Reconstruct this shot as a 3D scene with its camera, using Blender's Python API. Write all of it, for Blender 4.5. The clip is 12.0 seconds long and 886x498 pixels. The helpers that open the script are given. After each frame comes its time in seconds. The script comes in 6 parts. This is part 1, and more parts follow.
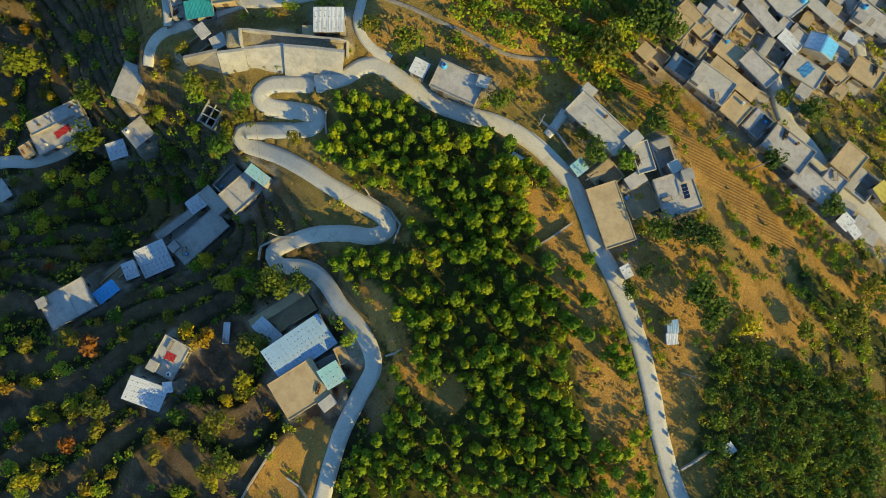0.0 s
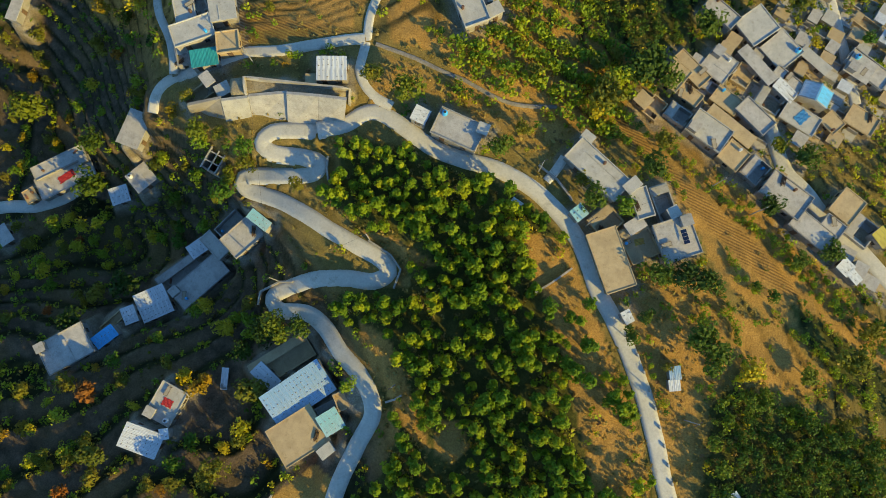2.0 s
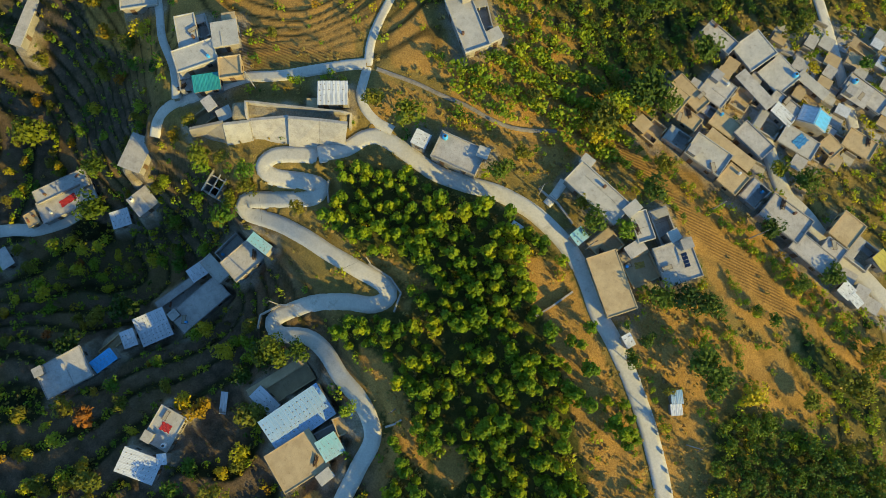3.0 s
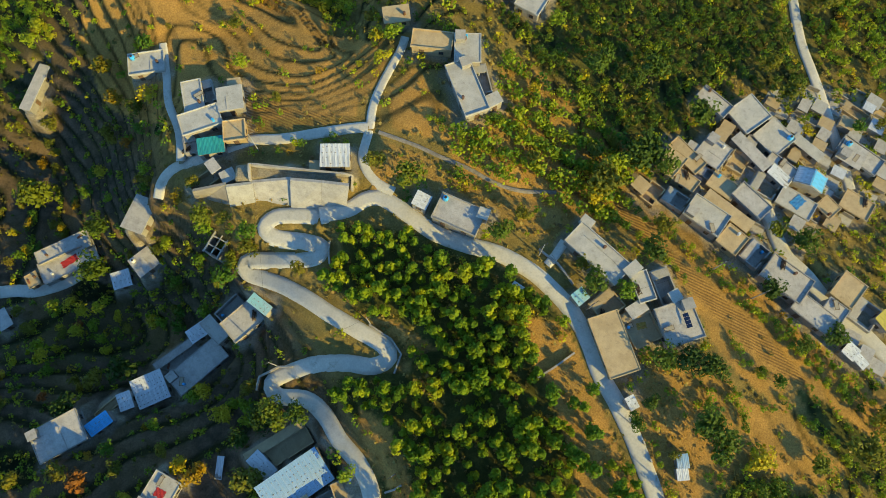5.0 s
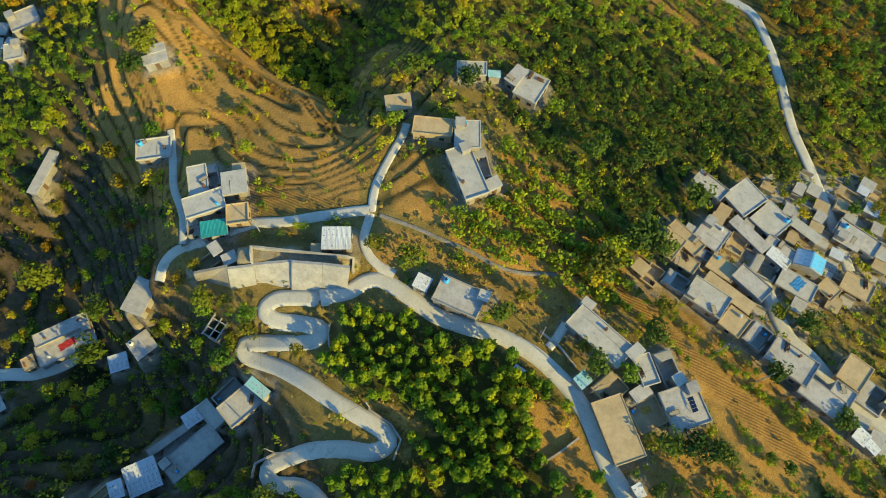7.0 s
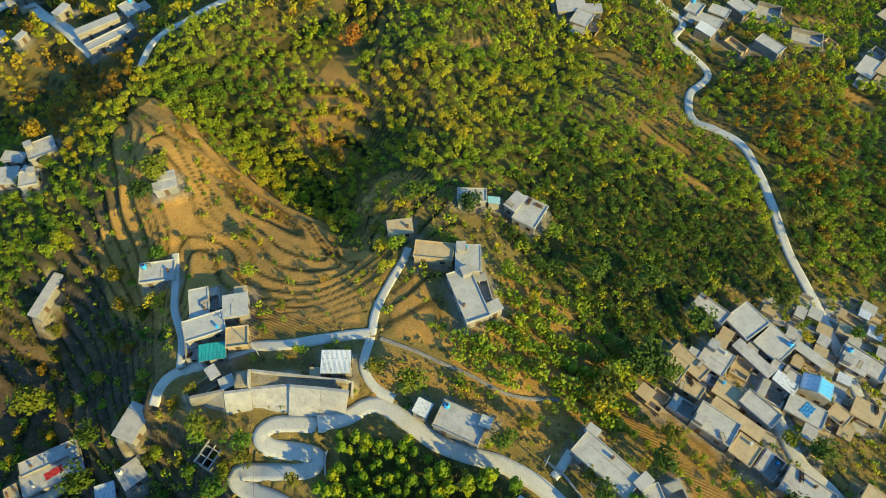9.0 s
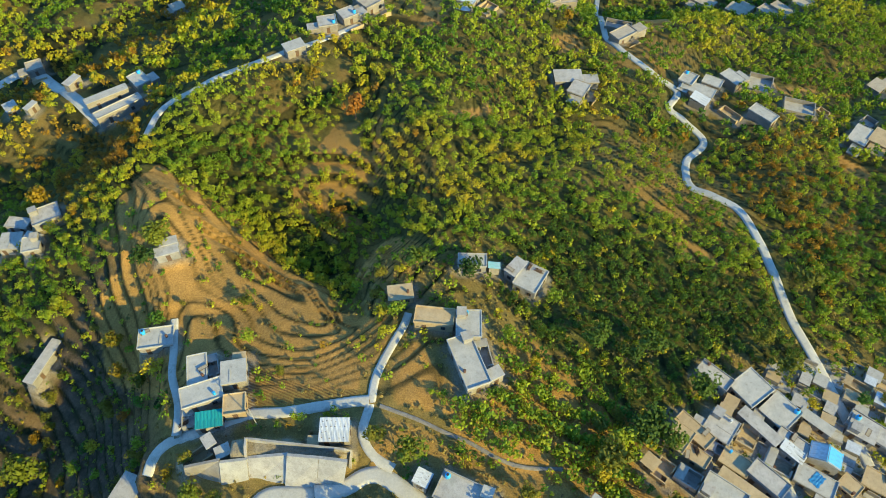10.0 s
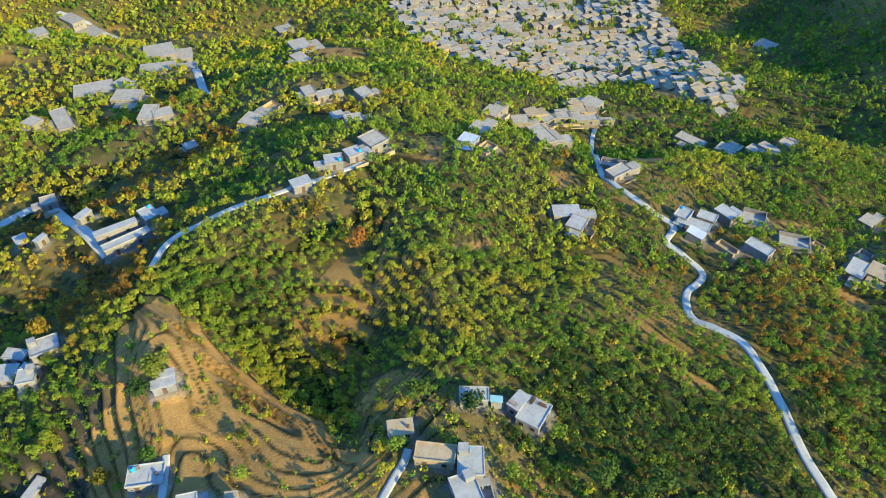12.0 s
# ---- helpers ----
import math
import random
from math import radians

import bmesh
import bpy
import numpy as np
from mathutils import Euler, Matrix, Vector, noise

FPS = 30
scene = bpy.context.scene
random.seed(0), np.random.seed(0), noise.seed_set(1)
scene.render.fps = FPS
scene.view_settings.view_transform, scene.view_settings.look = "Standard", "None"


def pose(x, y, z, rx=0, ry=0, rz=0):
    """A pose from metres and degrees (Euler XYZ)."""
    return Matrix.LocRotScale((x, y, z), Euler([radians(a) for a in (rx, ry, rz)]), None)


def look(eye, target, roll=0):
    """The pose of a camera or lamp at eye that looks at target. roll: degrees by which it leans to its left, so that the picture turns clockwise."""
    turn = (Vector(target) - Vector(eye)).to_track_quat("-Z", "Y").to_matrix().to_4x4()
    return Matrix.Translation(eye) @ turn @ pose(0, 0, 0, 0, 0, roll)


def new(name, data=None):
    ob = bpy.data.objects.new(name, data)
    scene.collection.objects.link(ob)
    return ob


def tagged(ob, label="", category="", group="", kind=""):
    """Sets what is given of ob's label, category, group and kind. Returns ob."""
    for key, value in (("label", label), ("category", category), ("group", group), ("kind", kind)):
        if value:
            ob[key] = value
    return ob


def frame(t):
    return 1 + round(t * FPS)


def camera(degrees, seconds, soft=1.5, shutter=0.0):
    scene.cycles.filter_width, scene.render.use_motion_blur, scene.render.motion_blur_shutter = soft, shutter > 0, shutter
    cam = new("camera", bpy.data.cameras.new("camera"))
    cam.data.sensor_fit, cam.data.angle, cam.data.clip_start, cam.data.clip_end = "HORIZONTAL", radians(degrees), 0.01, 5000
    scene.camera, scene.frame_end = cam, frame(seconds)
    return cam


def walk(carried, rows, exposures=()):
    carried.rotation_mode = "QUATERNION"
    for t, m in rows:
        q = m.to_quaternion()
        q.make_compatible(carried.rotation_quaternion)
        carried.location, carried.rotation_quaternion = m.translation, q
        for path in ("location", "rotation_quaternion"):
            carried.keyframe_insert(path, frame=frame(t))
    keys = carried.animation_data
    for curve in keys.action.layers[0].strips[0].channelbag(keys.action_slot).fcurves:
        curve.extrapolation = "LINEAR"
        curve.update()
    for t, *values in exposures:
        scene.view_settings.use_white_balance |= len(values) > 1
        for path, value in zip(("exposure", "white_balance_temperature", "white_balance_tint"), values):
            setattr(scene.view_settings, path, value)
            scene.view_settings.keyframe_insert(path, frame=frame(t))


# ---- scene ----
# The drone hovers over the ridge and slowly tilts its camera up.
cam = camera(63.5, 12.0, soft=0.8)
EYE = 132.0
ROWS = [
    (0.0, 3.99, -0.04, -0.13),
    (0.5, 4.90, -0.02, -0.11),
    (1.0, 5.75, -0.01, -0.10),
    (1.5, 6.68, -0.01, -0.07),
    (2.0, 7.59, -0.02, -0.04),
    (2.5, 8.54, -0.02, -0.02),
    (3.0, 9.46, 0.01, -0.05),
    (5.0, 14.30, 0.07, -0.09),
    (5.5, 15.78, 0.08, -0.10),
    (6.0, 17.30, 0.11, -0.13),
    (6.5, 18.95, 0.12, -0.12),
    (8.5, 28.04, 0.16, -0.07),
    (9.0, 30.70, 0.16, -0.03),
    (9.5, 33.25, 0.17, -0.02),
    (10.0, 35.92, 0.20, -0.02),
    (10.5, 38.49, 0.19, 0.04),
    (11.0, 41.16, 0.23, 0.04),
    (11.5, 43.74, 0.24, 0.07),
    (12.0, 46.44, 0.21, 0.13),
]
walk(cam, [(t, pose(0, 0, EYE, rx, ry, rz)) for t, rx, ry, rz in ROWS], [(0.0, 1.06, 7300, -2), (5.0, 1.18, 7300, -5), (9.0, 1.35, 6800, -8), (12.0, 1.54, 5350, 4)])


# ---- the lie of the land ----
def ease(a, b, v):
    """Smooth step from 0 at a to 1 at b."""
    u = np.clip((np.asarray(v, float) - a) / (b - a), 0, 1)
    return u * u * (3 - 2 * u)


def ramp(a, b, v):
    """The integral of ease: flat before a, slope 1 after b."""
    v = np.asarray(v, float)
    u = np.clip((v - a) / (b - a), 0, 1)
    return (b - a) * (u ** 3 - u ** 4 / 2) + np.maximum(v - b, 0)


def waves(x, y, size, seed):
    """Cheap smooth noise between about -1 and 1."""
    x, y = np.asarray(x, float) / size, np.asarray(y, float) / size
    out, rng = 0, random.Random(seed)
    for k in range(7):
        a, f, ph = rng.uniform(0, 6.28), rng.uniform(0.6, 1.7), rng.uniform(0, 6.28)
        out = out + np.sin((x * math.cos(a) + y * math.sin(a)) * f * 3.1 + ph + 0.8 * np.sin((y * math.cos(a) - x * math.sin(a)) * 1.7 + ph))
    return out / 3.6


def bump(x, y, cx, cy, rx, ry, turn=0):
    c, s = math.cos(radians(turn)), math.sin(radians(turn))
    u, v = (x - cx) * c + (y - cy) * s, (y - cy) * c - (x - cx) * s
    return np.exp(-((u / rx) ** 2 + (v / ry) ** 2) / 2)


RAVINE = [(-92, 152), (-72, 134), (-56, 121), (-43, 111), (-36, 104), (-26, 96), (-22, 88), (-21, 82)]


def gully(x, y):
    """Nearness to the wooded ravine between the two spurs: 1 along its bed, 0 beyond its sides."""
    out = np.zeros(np.broadcast(x, y).shape)
    for k, ((x0, y0), (x1, y1)) in enumerate(zip(RAVINE, RAVINE[1:])):
        dx, dy = x1 - x0, y1 - y0
        u = np.clip(((x - x0) * dx + (y - y0) * dy) / (dx * dx + dy * dy), 0, 1)
        d = np.hypot(x - x0 - u * dx, y - y0 - u * dy)
        out = np.maximum(out, np.exp(-(d / (11 - 0.9 * (k + u))) ** 2) * np.interp(k + u, [0, 1, 5, 7], [0.4, 1, 1, 0.35]))
    return out


def crest(y):
    """Where the ridge runs."""
    return np.interp(y, [-100, -32, 9, 34, 46, 60, 120, 260], [55, 42, 29, 9, -6, -13, -18, -30])


def hills(x, y):
    """The hillside without terraces and roads."""
    x, y = np.asarray(x, float), np.asarray(y, float)
    s = x - crest(y)
    side = 1 - 0.62 * ease(72, 130, y)
    z = -0.13 * ramp(0, 18, -s) * side - 0.30 * side * ramp(42, 58, -s) + 0.43 * side * ramp(110, 135, -s) + 0.2 * ramp(160, 240, -s) - 0.2 * ramp(400, 500, -s)
    # the valley side: it falls away to the north-west, down to a gully
    down = -0.5 * x + 0.87 * y + 5 * waves(x, y, 60, 8)
    valley = -6 - (0.33 + 0.19 * ease(-8, 26, y)) * ramp(-24, -4, down) + (0.2 + 0.13 * ease(-8, 26, y)) * ramp(30, 60, down)
    lean = np.maximum(-s - 10, 2 - x - 22 * ease(32, 43, y) - 30 * (1 - ease(10, 26, y)))
    k = (ramp(31, 39, lean) - ramp(76, 88, lean)) / 47 * (1 - ease(52, 102, y)) * (1 - ease(150, 230, -s))
    z = z + k * (valley - z)
    z = z - 0.16 * ramp(8, 24, s) + 0.16 * ramp(115, 180, s)
    z = z + 4 * bump(x, y, -50, 108, 20, 30, 22)
    # a bowl below the hill lane drains north between two spurs
    z = z - 0.32 * np.maximum(ramp(55, 64, y) - 1.8 * ramp(96, 122, y), 0) * np.exp(-((x + 30 + 0.1 * (y - 60)) / 27) ** 4)
    # ahead the hill falls to the valley of the town
    z = z - 0.33 * ramp(85, 150, y) + 0.33 * ramp(470, 570, y)
    z = z + 11 * bump(x, y, -42, 168, 34, 30, 15) + 10 * bump(x, y, 60, 230, 50, 50) + 25 * bump(x, y, -170, 330, 90, 80)
    z = z + 190 * bump(x, y, 600, 640, 170, 280) + 60 * bump(x, y, -520, 800, 240, 250)
    z = z - 0.27 * (ramp(72, 90, -x) - ramp(122, 140, -x)) * ease(80, 102, y) * (1 - ease(132, 165, y))
    z = z - 6.5 * gully(x, y) + 1.5 * bump(x, y, -52, 94, 10, 22, 10) + 3.5 * bump(x, y, -14, 94, 7, 7)
    far = np.hypot(x, y)
    z = z + 330 * ease(1000, 2600, far) * (0.7 + 0.3 * waves(x, y, 700, 5))
    return z + 1.6 * waves(x, y, 55, 1) * ease(20, 120, far) + 3.6 * waves(x, y, 38, 4) * ease(105, 150, y) + 8 * waves(x, y, 150, 2) * ease(130, 300, y) + 5 * waves(x, y, 70, 16) * ease(150, 220, y)


def terraced(x, y):
    """How much the slope is cut into field terraces."""
    s = x - crest(y)
    left = ease(40, 62, -s) * (1 - ease(190, 260, -s)) * (1 - 0.7 * ease(115, 150, y))
    knob = np.clip(bump(x, y, -46, 90, 34, 26) * 2.2, 0, 1) * ease(57, 63, y)
    fields = 0.85 * ease(18, 40, s) * (1 - ease(150, 190, y))
    knob = knob * (0.55 + 0.45 * ease(-0.5, 0.1, waves(x, y, 13, 15)))
    wild = 0.9 * ease(100, 120, y) * (1 - ease(380, 480, y))
    return np.clip(np.maximum.reduce([left, knob, fields, wild]), 0, 1)


LOW, HIGH = 3.0, 0.8


def sway(x, y):
    """How far the terrace edges stray from the level."""
    spur = np.clip(bump(x, y, -46, 90, 30, 24) * 2.0, 0, 1)
    arcs = 2.2 * bump(x, y, -56, 96, 9, 60) - 2.2 * bump(x, y, -30, 74, 9, 40) - 0.16 * (np.asarray(y, float) - 80)
    return (0.55 * waves(x, y, 24, 3) + 0.4 * waves(x, y, 11, 6)) * (1 + 1.1 * ease(48, 78, crest(y) - x)) + spur * (arcs + 0.22 * waves(x, y, 16, 13) + 0.08 * waves(x, y, 6, 14))


def riser(x, y):
    """The height of the upper terraces: low in the fields, higher on the steep sides of the ravine."""
    return HIGH * (1 + 1.1 * ease(0.02, 0.3, gully(x, y)) + 0.1 * ease(0.3, 0.8, bump(x, y, -46, 92, 24, 20)))


def phase(x, y):
    """Terraces counted upwards: high steps on the steep valley side, low ones above and in the fields."""
    z = hills(x, y) + sway(x, y)
    deep = (x < crest(y)) & (z < -6)
    high = riser(x, y)
    return np.where(deep, -6 / high + (z + 6) / LOW, z / high), deep


def tread(x, y):
    """The place on a terrace: 0 at its foot, 1 at the edge of the next."""
    u, _ = phase(x, y)
    return u - np.floor(u)


def belt(x, y):
    """Where the tree belts of the wild slopes run: along the level, between strips of open grass."""
    u = (hills(x, y) + sway(x, y)) / 2.6
    f = u - np.floor(u)
    return ease(0.28, 0.42, f) * (1 - ease(0.92, 1.0, f))


def steps(x, y):
    z = hills(x, y)
    u, deep = phase(x, y)
    k = np.floor(u)
    f = u - k
    v = k + 0.18 * f + 0.82 * ease(0.72, 0.93, f)
    high = riser(x, y)
    cut = np.where(deep, -6 + (v + 6 / high) * LOW, v * high) - sway(x, y)
    return z + terraced(x, y) * (cut - z)


# ---- light ----
SUN_TO = Vector((0.74, -0.67, 0.44)).normalized()
world = bpy.data.worlds.new("sky")
scene.world = world
world.use_nodes = True
wn = world.node_tree.nodes
sky = wn.new("ShaderNodeTexSky")
sky.sky_type, sky.sun_disc = "NISHITA", False
sky.sun_elevation, sky.sun_rotation = math.asin(SUN_TO.z), math.atan2(SUN_TO.x, SUN_TO.y)
sky.air_density, sky.dust_density, sky.ozone_density, sky.altitude = 1.1, 0.05, 8.0, 900
world.node_tree.links.new(sky.outputs[0], wn["Background"].inputs[0])
wn["Background"].inputs[1].default_value = 0.135
sun = new("sun", bpy.data.lights.new("sun", "SUN"))
sun.data.energy, sun.data.angle, sun.data.color = 3.0, radians(0.5), (1.0, 0.77, 0.30)
sun.matrix_world = look(SUN_TO * 400, (0, 0, 0))


# ---- materials ----
def nodes_of(name):
    m = bpy.data.materials.new(name)
    m.use_nodes = True
    t = m.node_tree
    return m, t.nodes, t.links, t.nodes["Principled BSDF"]


def noise_node(n, l, scale, detail=4, coord="Object", rough=0.6):
    tc, nz = n.new("ShaderNodeTexCoord"), n.new("ShaderNodeTexNoise")
    nz.inputs["Scale"].default_value, nz.inputs["Detail"].default_value, nz.inputs["Roughness"].default_value = scale, detail, rough
    l.new(tc.outputs[coord], nz.inputs["Vector"])
    return nz.outputs["Fac"]


def mixed(n, l, fac, a, b, mode="MIX"):
    mx = n.new("ShaderNodeMix")
    mx.data_type, mx.blend_type = "RGBA", mode
    for sock, v in ((mx.inputs[0], fac), (mx.inputs[6], a), (mx.inputs[7], b)):
        if isinstance(v, (int, float)):
            sock.default_value = v
        elif isinstance(v, tuple):
            sock.default_value = (*v, 1)
        else:
            l.new(v, sock)
    return mx.outputs[2]


def spread(n, l, fac, lo, hi):
    r = n.new("ShaderNodeMapRange")
    r.inputs["From Min"].default_value, r.inputs["From Max"].default_value = lo, hi
    l.new(fac, r.inputs["Value"])
    return r.outputs["Result"]


def bumped(n, l, bsdf, height, strength, distance):
    b = n.new("ShaderNodeBump")
    b.inputs["Strength"].default_value, b.inputs["Distance"].default_value = strength, distance
    l.new(height, b.inputs["Height"])
    l.new(b.outputs[0], bsdf.inputs["Normal"])


def surface(name, base, stain, scale=0.6, fine=9.0, rough=0.85, metal=0.0, vary=0.25, relief=0.02):
    """A weathered surface: broad stains, fine grain, a tint for each object."""
    m, n, l, b = nodes_of(name)
    broad = spread(n, l, noise_node(n, l, scale, 7, rough=0.7), 0.40, 0.62)
    grain = noise_node(n, l, fine, 3)
    c = mixed(n, l, broad, base, stain)
    c = mixed(n, l, spread(n, l, grain, 0.3, 0.75), c, mixed(n, l, 0.35, c, tuple(0.45 * v for v in base)))
    c = mixed(n, l, spread(n, l, noise_node(n, l, scale * 3.1, 6, rough=0.75), 0.55, 0.72), c, mixed(n, l, 1.0, c, (0.66, 0.64, 0.60), "MULTIPLY"))
    info = n.new("ShaderNodeObjectInfo")
    c = mixed(n, l, spread(n, l, info.outputs["Random"], 0, 1 / max(vary, 0.01)), c, mixed(n, l, 1.0, c, (0.74, 0.71, 0.66), "MULTIPLY"))
    geo = n.new("ShaderNodeNewGeometry")
    c = mixed(n, l, geo.outputs["Random Per Island"], mixed(n, l, 1.0, c, (0.74, 0.74, 0.75), "MULTIPLY"), c)
    l.new(c, b.inputs["Base Color"])
    b.inputs["Roughness"].default_value, b.inputs["Metallic"].default_value = rough, metal
    bumped(n, l, b, grain, 0.5, relief)
    return m


ROOF = {
    "grey": surface("weathered_grey_concrete", (0.57, 0.53, 0.47), (0.40, 0.375, 0.335), 0.5, 6),
    "pale": surface("pale_concrete", (0.57, 0.54, 0.47), (0.43, 0.41, 0.36), 0.35, 5),
    "aged": surface("aged_concrete", (0.56, 0.48, 0.355), (0.43, 0.36, 0.265), 0.4, 5),
    "tan": surface("mud_plaster", (0.60, 0.45, 0.25), (0.47, 0.345, 0.185), 0.4, 7),
    "tin": surface("whitewashed_tin", (0.78, 0.80, 0.80), (0.60, 0.62, 0.63), 0.9, 4, 0.5, 0.1),
    "blue": surface("blue_tin", (0.07, 0.50, 0.93), (0.06, 0.40, 0.76), 0.8, 4, 0.45, 0.0),
    "bluewhite": surface("faded_blue_tin", (0.24, 0.44, 0.66), (0.50, 0.60, 0.68), 0.35, 4, 0.45, 0.0),
    "cyan": surface("pale_turquoise_tin", (0.30, 0.62, 0.64), (0.42, 0.60, 0.62), 0.6, 5, 0.5, 0.1),
    "teal": surface("teal_tarpaulin", (0.03, 0.36, 0.36), (0.02, 0.25, 0.27), 0.9, 5, 0.6),
    "yellow": surface("yellow_tin", (0.62, 0.52, 0.08), (0.45, 0.36, 0.06), 0.9, 5, 0.5),
}
WHITEWASH = surface("old_whitewash", (0.42, 0.375, 0.31), (0.31, 0.275, 0.225), 0.4, 6)
PLASTER = surface("lime_plaster", (0.49, 0.45, 0.38), (0.36, 0.32, 0.265), 0.5, 6)
RENDERED = surface("cement_render", (0.42, 0.395, 0.36), (0.30, 0.285, 0.255), 0.35, 5)
CONCRETE_ROAD = surface("road_concrete", (0.70, 0.66, 0.56), (0.57, 0.535, 0.45), 0.12, 2.5, 0.9)
STONE = surface("rubble_stone", (0.34, 0.31, 0.27), (0.22, 0.20, 0.17), 1.2, 8, 0.9, relief=0.06)
WOOD = surface("old_wood", (0.20, 0.12, 0.07), (0.13, 0.08, 0.05), 2, 14)
DARK_IRON = surface("painted_iron", (0.07, 0.08, 0.09), (0.12, 0.08, 0.05), 3, 20, 0.5, 0.5)
BARK = surface("bark", (0.13, 0.10, 0.07), (0.08, 0.06, 0.045), 3, 20)
GLASS, gn, gl, gb = nodes_of("window_glass")
gb.inputs["Base Color"].default_value, gb.inputs["Roughness"].default_value = (0.03, 0.04, 0.05, 1), 0.08


def leaves(name, shades, single=True, rough=0.65):
    """Foliage: the tint runs from tree to tree and from leaf clump to leaf clump."""
    m, n, l, b = nodes_of(name)
    info, geo, att = n.new("ShaderNodeObjectInfo"), n.new("ShaderNodeNewGeometry"), n.new("ShaderNodeAttribute")
    att.attribute_name = "tint"
    add = n.new("ShaderNodeMath")
    add.operation = "ADD"
    if single:
        l.new(info.outputs["Random"], add.inputs[0])
    else:
        add.inputs[0].default_value = 0.0
    l.new(att.outputs["Fac"], add.inputs[1])
    fr = n.new("ShaderNodeMath")
    fr.operation = "FRACT"
    l.new(add.outputs[0], fr.inputs[0])
    cr = n.new("ShaderNodeValToRGB")
    els = cr.color_ramp.elements
    while len(els) < len(shades):
        els.new(0.5)
    for i, (at, c) in enumerate(shades):
        els[i].position, els[i].color = at, (*c, 1)
    l.new(fr.outputs[0], cr.inputs[0])
    c = mixed(n, l, spread(n, l, geo.outputs["Random Per Island"], 0, 1), mixed(n, l, 1.0, cr.outputs[0], (0.74, 0.78, 0.74), "MULTIPLY"), mixed(n, l, 1.0, cr.outputs[0], (1.22, 1.16, 1.0), "MULTIPLY"))
    l.new(c, b.inputs["Base Color"])
    b.inputs["Roughness"].default_value = rough
    b.inputs["Specular IOR Level"].default_value = 0.25
    tr, mx = n.new("ShaderNodeBsdfTranslucent"), n.new("ShaderNodeMixShader")
    l.new(c, tr.inputs[0])
    mx.inputs[0].default_value = 0.30
    l.new(b.outputs[0], mx.inputs[1])
    l.new(tr.outputs[0], mx.inputs[2])
    l.new(mx.outputs[0], n["Material Output"].inputs[0])
    return m


PINE = leaves("pine_needles", [(0.0, (0.10, 0.19, 0.012)), (0.6, (0.20, 0.285, 0.014)), (1.0, (0.33, 0.36, 0.016))])
GREENS = [(0.0, (0.065, 0.145, 0.015)), (0.28, (0.18, 0.275, 0.02)), (0.56, (0.34, 0.385, 0.025)), (0.92, (0.50, 0.39, 0.025)), (1.0, (0.30, 0.15, 0.02))]
LEAF = leaves("broad_leaves", GREENS)
DEEP = leaves("deep_green_leaves", [(0.0, (0.04, 0.08, 0.013)), (0.6, (0.105, 0.16, 0.018)), (1.0, (0.21, 0.225, 0.02))])
WOODLAND = leaves("woodland_leaves", GREENS, False)
PINEWOOD = leaves("pinewood_needles", [(0.0, (0.10, 0.19, 0.012)), (0.6, (0.20, 0.285, 0.014)), (1.0, (0.33, 0.36, 0.016))], False)
EVERGREEN = leaves("evergreen_leaves", [(0.0, (0.032, 0.075, 0.012)), (0.4, (0.085, 0.15, 0.018)), (0.75, (0.18, 0.245, 0.024)), (1.0, (0.34, 0.31, 0.025))], False)
OLIVE = leaves("olive_leaves", [(0.0, (0.13, 0.15, 0.02)), (0.5, (0.20, 0.19, 0.02)), (1.0, (0.25, 0.21, 0.03))])
HAY = leaves("dry_grass", [(0.0, (0.13, 0.13, 0.03)), (0.35, (0.27, 0.21, 0.06)), (0.75, (0.36, 0.27, 0.09)), (1.0, (0.22, 0.13, 0.06))], False)
AUTUMN = leaves("autumn_leaves", [(0.0, (0.22, 0.19, 0.016)), (0.5, (0.32, 0.21, 0.016)), (0.85, (0.34, 0.14, 0.02)), (1.0, (0.26, 0.10, 0.03))])
RUST = leaves("rust_leaves", [(0.0, (0.32, 0.10, 0.02)), (1.0, (0.36, 0.14, 0.02))])


